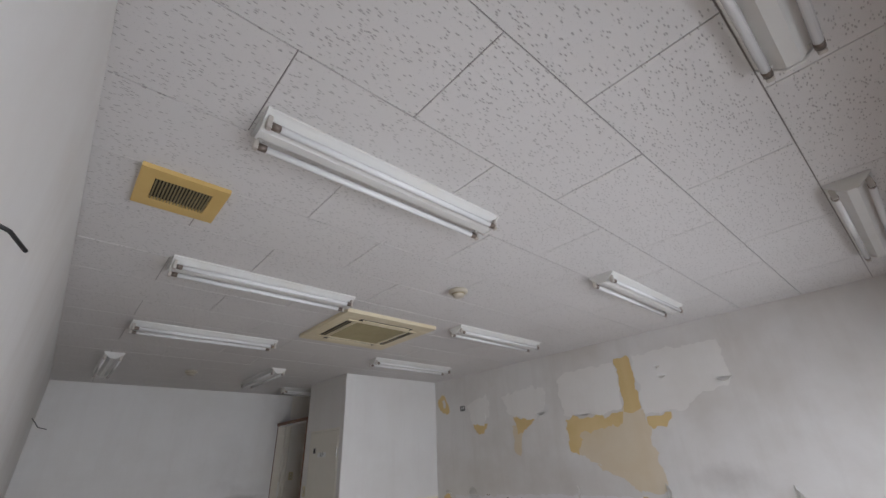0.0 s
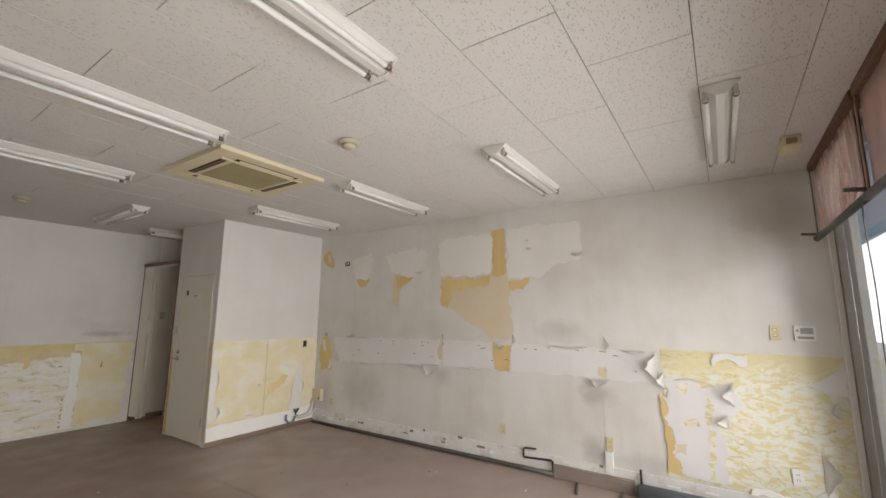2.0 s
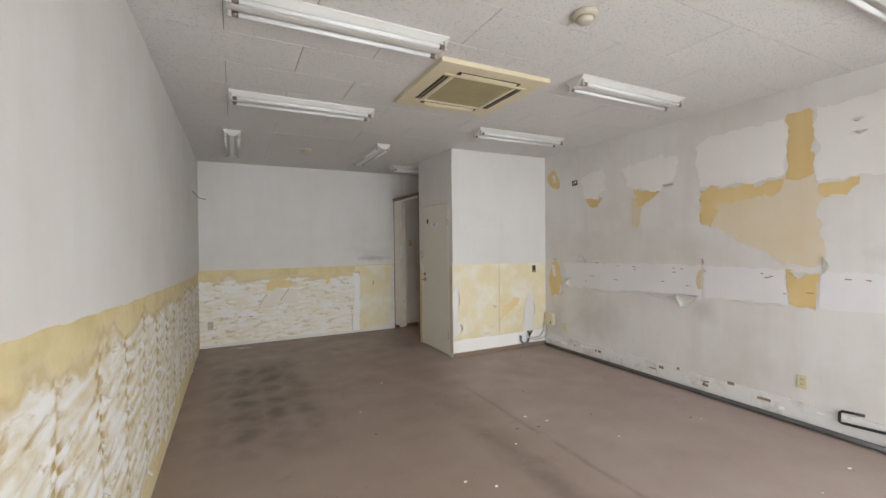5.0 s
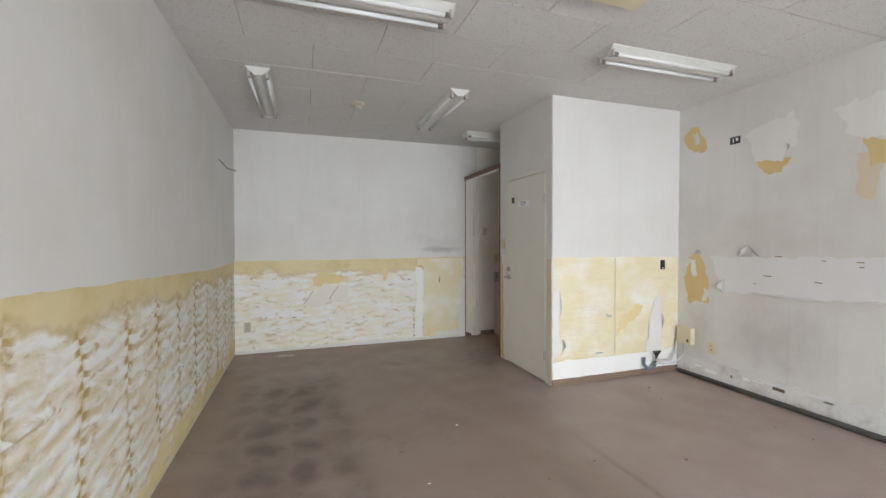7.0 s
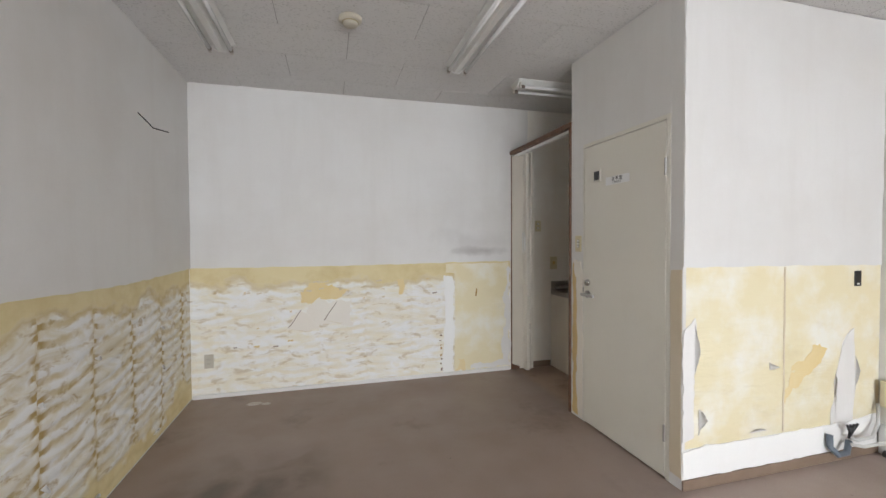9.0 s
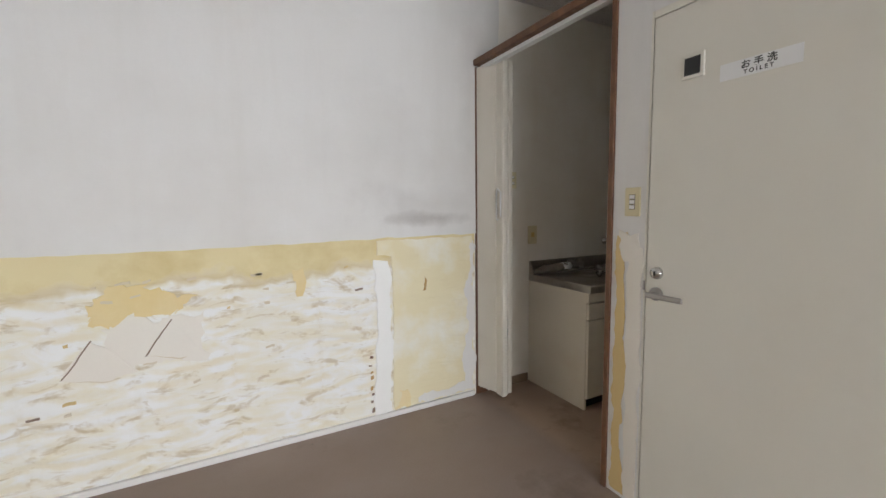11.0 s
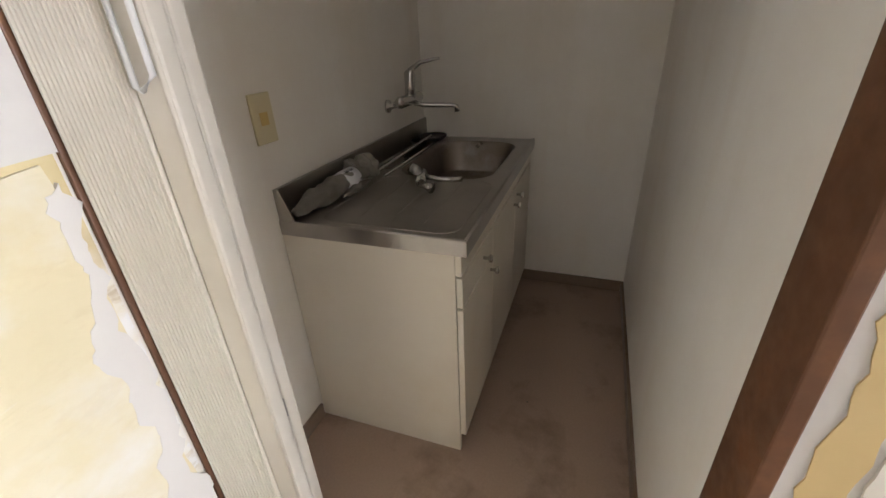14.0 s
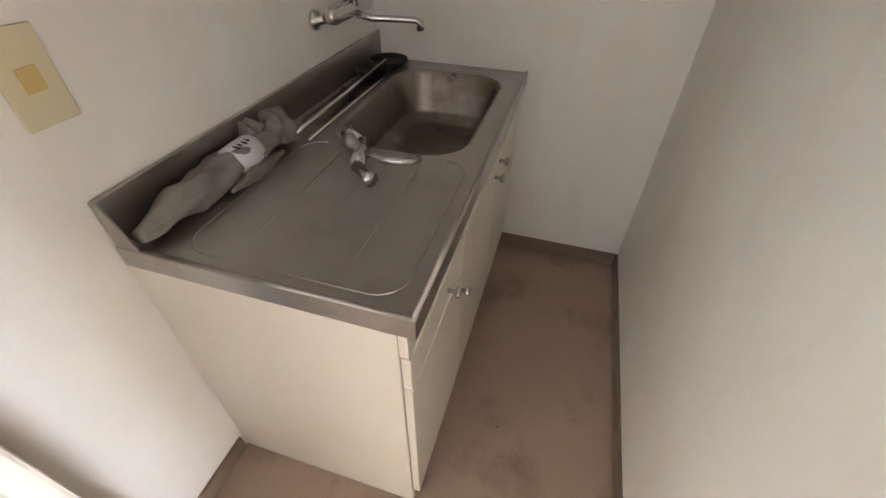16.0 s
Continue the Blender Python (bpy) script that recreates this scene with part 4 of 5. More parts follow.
# right wall: torn layers
R = [
    ("ochre_patch", M_GOLD, 0.003, 0.014, [(2.13, 2.10), (2.14, 2.55), (2.16, 2.66), (2.31, 2.64), (2.29, 2.45), (2.32, 2.10)]),
    ("tan_patch", M_TAN, 0.0022, 0.02, [(2.06, 1.38), (2.08, 1.75), (2.12, 2.12), (2.33, 2.12), (2.36, 2.0), (3.02, 2.02), (3.0, 1.76), (2.8, 1.62), (2.6, 1.58), (2.35, 1.50)]),
    ("ochre_patch", M_GOLD, 0.003, 0.02, [(2.36, 1.97), (2.36, 2.09), (3.06, 2.08), (3.05, 1.74), (2.94, 1.74), (2.86, 1.93), (2.6, 1.95)]),
    ("ochre_patch", M_GOLD, 0.003, 0.016, [(1.82, 2.05), (2.10, 2.03), (2.10, 1.93), (1.92, 1.93)]),
    ("ochre_patch", M_GOLD, 0.003, 0.02, [(5.10, 2.34), (5.32, 2.40), (5.34, 2.58), (5.22, 2.62), (5.12, 2.50)]),
    ("ochre_patch", M_GOLD, 0.003, 0.02, [(5.06, 0.80), (5.28, 0.78), (5.34, 1.0), (5.28, 1.27), (5.14, 1.26), (5.06, 1.0)]),
    ("ochre_patch", M_GOLD, 0.003, 0.014, [(4.32, 2.15), (4.62, 2.15), (4.5, 2.02), (4.40, 2.03)]),
    ("ochre_patch", M_GOLD, 0.003, 0.014, [(3.50, 2.14), (3.86, 2.18), (3.80, 1.98), (3.62, 2.04)]),
    ("tan_patch", M_TAN, 0.0025, 0.014, [(3.70, 2.05), (3.88, 2.1), (3.86, 1.75), (3.80, 1.72)]),
    ("pale_scrap", M_RIGHT, 0.0042, 0.012, [(5.18, 2.44), (5.24, 2.44), (5.25, 2.56), (5.19, 2.54)]),
    ("pale_scrap", M_PALE, 0.0042, 0.010, [(5.20, 1.06), (5.26, 1.05), (5.27, 1.24), (5.22, 1.22)]),
    ("pale_scrap", M_PALE, 0.0042, 0.010, [(5.08, 0.82), (5.13, 0.80), (5.12, 0.95), (5.09, 0.93)]),
    ("tan_patch", M_TAN, 0.0025, 0.02, [(2.10, 1.34), (2.34, 1.36), (2.6, 1.52), (2.75, 1.60), (2.10, 1.62)]),
    ("pale_sheet", M_PALE, 0.004, 0.014, [(1.26, 2.22), (1.26, 2.64), (2.12, 2.66), (2.11, 2.04), (1.7, 2.06), (1.5, 2.20)]),
    ("pale_sheet", M_PALE, 0.004, 0.016, [(2.33, 2.11), (2.33, 2.62), (3.0, 2.60), (3.12, 2.52), (3.06, 2.10)]),
    ("pale_sheet", M_PALE, 0.004, 0.02, [(3.30, 2.30), (3.45, 2.12), (3.9, 2.2), (4.0, 2.46), (3.5, 2.52), (3.3, 2.46)]),
    ("pale_sheet", M_PALE, 0.004, 0.02, [(4.25, 2.26), (4.4, 2.14), (4.62, 2.16), (4.70, 2.42), (4.3, 2.52)]),
    ("lilac_band", M_LILAC, 0.0035, 0.008, [(0.62, 1.025), (0.62, 1.285), (1.05, 1.298), (2.08, 1.31), (2.08, 1.004), (1.06, 1.003)]),
    ("lilac_band", M_LILAC, 0.0035, 0.008, [(2.32, 1.004), (2.32, 1.31), (3.03, 1.318), (3.02, 0.998)]),
    ("lilac_band", M_LILAC, 0.0035, 0.010, [(3.05, 0.985), (3.05, 1.32), (5.04, 1.27), (4.92, 0.93), (4.0, 0.96)]),
    ("ochre_patch", M_GOLD, 0.003, 0.010, [(2.10, 1.00), (2.10, 1.29), (2.31, 1.30), (2.31, 1.00)]),
    ("tan_patch", M_TAN, 0.0042, 0.012, [(3.03, 1.06), (3.09, 1.07), (3.08, 1.24), (3.03, 1.30)]),
    ("tan_patch", M_TAN, 0.0042, 0.012, [(1.05, 1.03), (1.15, 1.04), (1.12, 1.10), (1.05, 1.12)]),
    ("lilac_sheet", M_LILAC, 0.0145, 0.018, [(0.56, 1.07), (0.42, 1.06), (0.27, 1.02), (0.127, 1.0), (0.03, 1.05), (0.0, 0.96), (-0.05, 0.90), (0.02, 0.83), (0.137, 0.71), (0.12, 0.5), (0.136, 0.234), (0.446, 0.226), (0.49, 0.45), (0.52, 0.62), (0.55, 0.9)]),
    ("yellow_strip", M_DADO_RIGHT, 0.0155, 0.014, [(0.25, 0.96), (0.20, 0.97), (0.19, 0.6), (0.20, 0.24), (0.25, 0.24), (0.24, 0.6)]),
    ("yellow_blotch", M_DADO_RIGHT, 0.0155, 0.024, [(0.40, 0.72), (0.30, 0.74), (0.27, 0.68), (0.36, 0.66)]),
    ("yellow_blotch", M_DADO_RIGHT, 0.0155, 0.020, [(0.46, 1.03), (0.36, 1.02), (0.37, 0.95), (0.44, 0.94)]),
    ("lilac_sheet", M_LILAC, 0.0145, 0.020, [(-0.44, 1.10), (-0.56, 1.16), (-0.69, 1.26), (-0.69, 1.03), (-0.58, 1.05)]),
    ("lilac_sheet", M_LILAC, 0.0145, 0.014, [(0.17, 1.31), (-0.10, 1.31), (-0.09, 1.24), (0.05, 1.25), (0.16, 1.20)]),
    ("ochre_patch", M_GOLD, 0.0135, 0.012, [(0.60, 0.92), (0.54, 0.86), (0.52, 0.6), (0.45, 0.26), (0.56, 0.24), (0.57, 0.6)]),
    ("tan_patch", M_TAN, 0.0150, 0.016, [(0.50, 0.52), (0.42, 0.50), (0.42, 0.42), (0.50, 0.41)]),
    ("torn_paper_edge", M_CURL, 0.0140, 0.010, [(-0.41, 0.20), (-0.47, 0.29), (-0.53, 0.316), (-0.60, 0.26), (-0.69, 0.21)]),
    ("torn_paper_edge", M_CURL, 0.0140, 0.014, [(-0.02, 0.20), (-0.04, 0.235), (-0.30, 0.23), (-0.42, 0.20)]),
]
part("stripped_dado", relief("right", YF + 0.003, 0.57, 0.21, 1.32, 0.009, 0.3, 22.0), M_DADO_RIGHT, wall_right, "mottled yellow and white stripped dado", True)
for i, (name, mat, depth, jit, pts) in enumerate(R):
    part(name, ragged("right", pts, depth, jit * 1.5, 0.025, 100 + i * 7), mat, wall_right)
for i, (u, v, w, h, turn, way) in enumerate((
        (0.60, 1.16, 0.28, 0.15, 130, "plus"), (0.54, 1.04, 0.16, 0.10, 110, "plus"), (0.02, 0.97, 0.20, 0.12, 130, "plus"), (0.08, 0.74, 0.12, 0.11, 110, "plus"),
        (3.20, 1.00, 0.26, 0.17, 95, "down"), (1.13, 1.005, 0.22, 0.12, 130, "down"), (2.07, 1.36, 0.16, 0.07, 85, "minus"), (1.07, 1.35, 0.16, 0.07, 85, "minus"),
        (3.04, 1.36, 0.10, 0.06, 85, "minus"), (4.66, 1.28, 0.20, 0.11, 60, "up"), (4.88, 0.99, 0.16, 0.08, 100, "plus"), (-0.50, 0.45, 0.34, 0.10, 80, "minus"),
        (1.86, 2.50, 0.08, 0.05, 110, "down"), (1.84, 2.40, 0.10, 0.05, 110, "down"), (1.30, 2.30, 0.16, 0.06, 70, "down"), (5.16, 1.29, 0.12, 0.06, 110, "up"),
        (2.22, 1.30, 0.14, 0.07, 70, "down"), (-0.64, 0.92, 0.13, 0.08, 100, "plus"), (1.45, 1.31, 0.44, 0.04, 100, "down"), (0.80, 1.295, 0.28, 0.05, 100, "down"),
        (4.30, 0.95, 0.6, 0.035, 80, "down"), (3.55, 0.985, 0.5, 0.05, 90, "down"), (2.6, 1.0, 0.5, 0.022, 80, "down"), (0.36, 1.045, 0.30, 0.04, 80, "up"),
        (3.40, 2.20, 0.18, 0.05, 70, "down"), (4.35, 2.24, 0.10, 0.05, 90, "minus"), (2.80, 2.12, 0.20, 0.025, 80, "down"))):
    part("loose_flap", curl("right", u, v, w, h, turn, way, 0.014 if u < 0.6 else 0.006, i * 1.7), M_CURL, wall_right, "curling torn wallpaper flap", True)
for i, u in enumerate((1.10, 3.98, 4.32, 0.95, 2.62)):
    part("paper_seam", ragged("right", [(u - 0.004, 0.24), (u + 0.004, 0.24), (u + 0.004, 0.86), (u - 0.004, 0.88)], 0.0022, 0.002, 0.03, 200 + i), M_RIGHT, wall_right)
random.seed(4)
for i in range(26):
    u, v = random.uniform(0.7, 4.6), random.choice((1.27, 1.24, 1.10, 1.02)) + random.uniform(-0.02, 0.02)
    w = random.uniform(0.015, 0.07)
    part("scrape_mark", ragged("right", [(u, v), (u + w, v + 0.002), (u + w, v + 0.010), (u, v + 0.008)], 0.0042, 0.004, 0.01, 300 + i), M_BASEB, wall_right)

base_right = solid("baseboard", cuboid(XR - 0.022, XR, YF + 0.001, YBOX - 0.016, 0.0, 0.195, 0.003), M_BASEW, "scraped white skirting with torn paper bits", "baseboard", kind="structure")
for i in range(46):
    u, v = random.uniform(-0.5, 5.2), random.uniform(0.08, 0.18)
    w = random.uniform(0.02, 0.12)
    bm = cuboid(XR - 0.025, XR - 0.0215, u, u + w, v, v + random.uniform(0.006, 0.03))
    part("scar", bm, random.choice((M_BASEB, M_CURL, M_CURL, M_PALE)), base_right)

# drain pipes along the right wall
solid("thin_drain_pipe", tube(bmesh.new(), [(4.855, 5.36, 0.022), (4.855, 3.3, 0.026), (4.855, 1.95, 0.03), (4.855, 1.615, 0.03)], 0.022, 10), M_PIPED, "thin dark drain pipe lying along the skirting", "pipe", smooth=True)
solid("bent_conduit", tube(bmesh.new(), [(4.868, 1.80, 0.235), (4.868, 1.93, 0.225), (4.868, 1.945, 0.21), (4.868, 1.945, 0.14), (4.868, 1.93, 0.132), (4.868, 1.64, 0.15), (4.868, 1.625, 0.14), (4.868, 1.62, 0.04)], 0.011, 8), M_BLACK, "black bent conduit on the skirting", "conduit", smooth=True)
duct = thing("cable_duct", (4.862, 0.85, 0.0), "dull brown plastic cable duct along the skirting", "cable duct")
part("trunk", cuboid(-0.026, 0.0255, 0.0, 0.762, 0.0, 0.098, 0.004), M_DUCT, duct)
part("cover", cuboid(-0.028, 0.0255, 0.0, 0.762, 0.0995, 0.122, 0.003), M_DUCT, duct)
p = thing("thick_drain_pipe", (4.80, 0.80, 0.0), "thick blue-grey drain pipe lying along the wall", "pipe")
part("pipe_run", tube(bmesh.new(), [(0, 0, 0.066), (0, -1.48, 0.066)], 0.064, 18), M_PIPE, p, smooth=True)
part("socket_collar", tube(bmesh.new(), [(0, -1.18, 0.070), (0, -1.32, 0.070)], 0.070, 18), M_PIPE, p, smooth=True)
part("end_plug", tube(bmesh.new(), [(0, 0.05, 0.06), (0, 0.001, 0.066)], [0.03, 0.055], 14), M_PIPED, p, smooth=True)
part("vent_stub", tube(bmesh.new(), [(0.055, -0.01, 0.10), (0.055, -0.01, 0.235)], 0.011, 8), M_BLACK, p, smooth=True)
solid("pipe_offcut", tube(bmesh.new(), [(4.56, 1.30, 0.014), (4.80, 1.36, 0.014)], 0.013, 8), M_PIPED, "short dark pipe end sticking out over the floor", "pipe", smooth=True)
solid("pipe_offcut", tube(bmesh.new(), [(4.68, 0.93, 0.014), (4.80, 0.95, 0.014)], 0.013, 8), M_PIPED, "short dark pipe end sticking out over the floor", "pipe", smooth=True)

# ---- ceiling lamps ----
lamp = thing("fluorescent_lamp", (1.24, 1.342, CEIL), "white twin-tube fluorescent ceiling lamp, switched off", "ceiling lamp", "ceiling lamps")
part("body", prism([(-0.090, 0), (0.090, 0), (0.090, -0.008), (0.080, -0.014), (0.024, -0.060), (0.020, -0.064), (-0.020, -0.064), (-0.024, -0.060), (-0.080, -0.014), (-0.090, -0.008)], "x", -0.605, 0.605), M_ENAMEL, lamp)
for e in (-0.611, 0.611):
    part("end_plate", prism([(-0.093, -0.001), (0.093, -0.001), (0.093, -0.011), (0.027, -0.068), (-0.027, -0.068), (-0.093, -0.011)], "x", e - 0.005, e + 0.005), M_ENAMEL, lamp)
for s in (-1, 1):
    part("tube", tube(bmesh.new(), [(-0.585, s * 0.069, -0.064), (0.585, s * 0.069, -0.064)], 0.0145, 14), M_TUBE, lamp, "unlit glass tube", True)
    for e in (-1, 1):
        part("tube_cap", tube(bmesh.new(), [(e * 0.556, s * 0.069, -0.064), (e * 0.588, s * 0.069, -0.064)], 0.0153, 14), M_TIP, lamp, "metal tube cap", True)
        holder = part("lamp_holder", cuboid(e * 0.597 - 0.009, e * 0.597 + 0.009, s * 0.069 - 0.012, s * 0.069 + 0.012, -0.083, -0.026, 0.004), M_PINS, lamp)
        part("holder_neck", cuboid(e * 0.585 - 0.008, e * 0.585 + 0.008, s * 0.056 - 0.008, s * 0.056 + 0.008, -0.045, -0.020, 0.003), M_ENAMEL, holder)
LAMPS = [(1.24, 2.835, 0), (1.24, 4.365, 0), (3.66, 1.34, 0), (3.66, 2.90, 0), (3.72, 4.47, 0), (3.57, -0.04, 0), (1.24, -0.04, 0), (0.645, 6.23, 90), (2.385, 6.18, 90), (3.62, 7.0, 0)]
for x, y, r in LAMPS:
    copy_thing(lamp, pose(x, y, CEIL, 0, 0, r))

# ---- ceiling cassette, vent, detectors ----
ac = thing("ceiling_air_conditioner", (2.41, 3.47, CEIL), "yellowed four-way ceiling cassette air conditioner", "air conditioner")
H = 0.475
bm = bmesh.new()
for x0, x1, y0, y1 in ((-H, H, -H, -0.37), (-H, H, 0.37, H), (-H, -0.37, -0.37, 0.37), (0.37, H, -0.37, 0.37)):
    part("frame_side", cuboid(x0, x1, y0, y1, -0.034, 0, 0.003), M_YPLASTIC, ac)
for x0, x1, y0, y1 in ((-0.37, 0.37, -0.30, -0.27), (-0.37, 0.37, 0.27, 0.30), (-0.30, -0.27, -0.27, 0.27), (0.27, 0.30, -0.27, 0.27)):
    part("grille_rim", cuboid(x0, x1, y0, y1, -0.040, 0, 0.003), M_YPLASTIC, ac)
part("backing", cuboid(-0.37, 0.37, -0.37, 0.37, -0.008, -0.001), M_DARK, ac)
grille = part("intake_grille", cuboid(-0.268, 0.268, -0.268, 0.268, -0.030, -0.012), M_GRILLE, ac, "olive brown intake grille")
for i in range(24):
    y = -0.25 + i * 0.0217
    part("slat", cuboid(-0.262, 0.262, y - 0.004, y + 0.004, -0.038, -0.030), M_GRILLE, grille)
SLOTS = ((-0.28, 0.28, -0.362, -0.308), (-0.28, 0.28, 0.308, 0.362), (-0.362, -0.308, -0.28, 0.28), (0.308, 0.362, -0.28, 0.28))
for i, (x0, x1, y0, y1) in enumerate(SLOTS):
    # A near-flush black block draws the shade inside the slot.
    slot = part("slot_shade", cuboid(x0, x1, y0, y1, -0.0345, -0.009), M_DARK, ac, "black block filling the air outlet slot as its shade")
    if i < 2:
        bm = prism([(y0 + 0.012, -0.035), (y1 - 0.004, -0.046), (y1 - 0.004, -0.049), (y0 + 0.012, -0.038)], "x", x0 + 0.03, x1 - 0.03)
    else:
        bm = cuboid((x0 + x1) / 2 - 0.004, (x0 + x1) / 2 + 0.004, y0 + 0.01, y1 - 0.01, -0.038, -0.0345)
    part("louvre", bm, M_YPLASTIC if i < 2 else M_GRILLE, slot)
for x0, x1, y0, y1 in ((-0.37, 0.37, -0.37, -0.30), (-0.37, 0.37, 0.30, 0.37), (-0.37, -0.30, -0.299, 0.299), (0.30, 0.37, -0.299, 0.299)):
    part("slot_surround", cuboid(x0, x1, y0, y1, -0.0335, -0.009), M_YPLASTIC, ac)

vent = thing("ceiling_vent", (0.51, 2.035, CEIL), "square amber-yellowed ceiling vent grille", "vent")
bm = bmesh.new()
for x0, x1, y0, y1 in ((-0.175, 0.175, -0.165, -0.095), (-0.175, 0.175, 0.095, 0.165), (-0.175, -0.115, -0.095, 0.095), (0.115, 0.175, -0.095, 0.095)):
    block(bm, x0, x1, y0, y1, -0.022, 0)
part("frame", bm, M_YDEEP, vent)
part("backing", cuboid(-0.115, 0.115, -0.095, 0.095, -0.006, -0.001), M_DARK, vent)
for i in range(17):
    x = -0.107 + i * 0.0134
    part("slat", cuboid(x - 0.0028, x + 0.0028, -0.0945, 0.0945, -0.020, -0.007), M_GRILLE, vent)

for i, (x, y) in enumerate(((2.42, 2.18), (1.52, 6.27))):
    d = thing("smoke_detector", (x, y, CEIL), "round yellowed ceiling smoke detector", "smoke detector", "smoke detectors")
    part("base", lathe([(0.072, 0), (0.074, -0.012), (0.070, -0.024), (0.05, -0.030)]), M_IVORY, d, smooth=True)
    part("sensor", lathe([(0.046, -0.0305), (0.048, -0.036), (0.042, -0.052), (0.018, -0.058)]), M_IVORY, d, smooth=True)
    part("ring_gap", lathe([(0.051, -0.0295), (0.051, -0.0345)]), M_GRILLE, d)

spk = thing("ceiling_speaker", (4.06, -0.44, CEIL), "small grubby beige box fixed to the ceiling", "sensor box")
part("case", cuboid(-0.07, 0.16, -0.055, 0.055, -0.075, 0, 0.008), M_YPLASTIC, spk)
part("lens", cuboid(-0.073, -0.069, -0.03, 0.03, -0.06, -0.02), M_GRILLE, spk)


# ---- switches and sockets ----
def plate(name, face, u, v, w, h, mat, label, category, keys=(), kmat=None, group="", depth=0.0, thick=0.009):
    a, b = Vector(ON[face](0, 0, depth)), Vector(ON[face](0, 0, depth + thick))
    root = thing(name, ON[face](u, v, depth), label, category, group)

    def slab(x0, x1, y0, y1, d0, d1, bev):
        p, q = Vector(ON[face](x0, y0, d0)), Vector(ON[face](x1, y1, d1))
        o = Vector(ON[face](0, 0, 0))
        p, q = p - o, q - o
        lo = [min(p[i], q[i]) for i in range(3)]
        hi = [max(p[i], q[i]) for i in range(3)]
        return cuboid(lo[0], hi[0], lo[1], hi[1], lo[2], hi[2], bev)
    part("cover", slab(-w / 2, w / 2, -h / 2, h / 2, 0, thick, 0.002), mat, root)
    for kn, x0, x1, y0, y1 in keys:
        part(kn, slab(x0, x1, y0, y1, thick, thick + 0.003, 0.0), kmat, root)
        if kn == "key":
            part("key_gap", slab(x0 - 0.0025, x1 + 0.0025, y0 - 0.0025, y1 + 0.0025, thick, thick + 0.0008, 0.0), M_BLACK, root)
    return root


rockers = [("key", -0.012, 0.012, z - 0.008, z + 0.008) for z in (-0.022, 0.0, 0.022)]
plate("light_switch", "side", 6.435, 1.398, 0.074, 0.125, M_SWITCH, "aged yellow switch plate with three keys", "light switch", rockers, M_KEY)
holes = [("slot", x - 0.0015, x + 0.0015, z - 0.006, z + 0.006) for x in (-0.008, 0.008) for z in (-0.02, 0.02)]
plate("wall_socket", "right", 2.20, 0.37, 0.07, 0.115, M_SWITCH, "beige double wall socket", "socket", holes, M_BLACK, "sockets")
plate("wall_socket", "right", 1.06, 0.40, 0.07, 0.12, M_SWITCH, "beige wall socket above a white box", "socket", holes, M_BLACK, "sockets")
plate("cable_box", "right", 1.07, 0.235, 0.07, 0.19, M_WHITE, "white plastic cable box below the socket", "cable box", (), None, thick=0.03)
plate("wall_socket", "right", -0.34, 0.39, 0.07, 0.115, M_WHITE, "white double wall socket", "socket", holes, M_BLACK, "sockets", 0.010)
plate("light_switch", "right", -0.30, 1.50, 0.07, 0.12, M_SWITCH, "beige two-key wall switch", "light switch", rockers[::2], M_KEY)
plate("remote_controller", "right", -0.49, 1.50, 0.135, 0.12, M_WHITE, "white air conditioner wall controller with grey display", "controller", [("display", -0.05, 0.03, -0.005, 0.042), ("button", 0.038, 0.056, 0.01, 0.03), ("button", -0.05, 0.05, -0.045, -0.025)], M_DISPLAY, thick=0.018)
plate("wall_socket", "back", 0.30, 0.34, 0.075, 0.125, M_IVORY, "grubby ivory wall socket in the stripped dado", "socket", holes, M_BLACK, "sockets", 0.008, 0.014)
plate("wall_socket", "back", 3.815, 1.165, 0.084, 0.140, M_SWITCH, "yellowed wall socket by the sink", "socket", [("insert", -0.015, 0.015, -0.018, 0.018)], M_YDEEP, "sockets")
plate("light_switch", "back", 3.62, 1.58, 0.07, 0.12, M_SWITCH, "yellowed switch on the kitchenette wall", "light switch", rockers[::2], M_KEY)
plate("open_switch_box", "front", 4.68, 1.17, 0.062, 0.10, M_BLACK, "empty black switch box in the wall", "switch box", [("tab", -0.01, 0.01, -0.04, -0.03)], M_KEY, depth=0.006, thick=0.004)
plate("open_switch_box", "right", 4.80, 2.39, 0.10, 0.07, M_BLACK, "empty dark junction box in the wall", "switch box", [("tab", -0.03, -0.01, -0.01, 0.02), ("tab", 0.01, 0.02, -0.02, 0.02)], M_KEY, thick=0.004)
plate("conduit_box", "right", 5.30, 0.41, 0.17, 0.17, M_YPLASTIC, "beige surface conduit box in the corner", "conduit box", [("terminal", -0.06, -0.04, -0.06, -0.03)], M_BLACK, thick=0.06)
plate("wall_socket", "right", 5.02, 0.34, 0.08, 0.12, M_YPLASTIC, "beige wall socket beside the conduit box", "socket", holes, M_BLACK, "sockets")

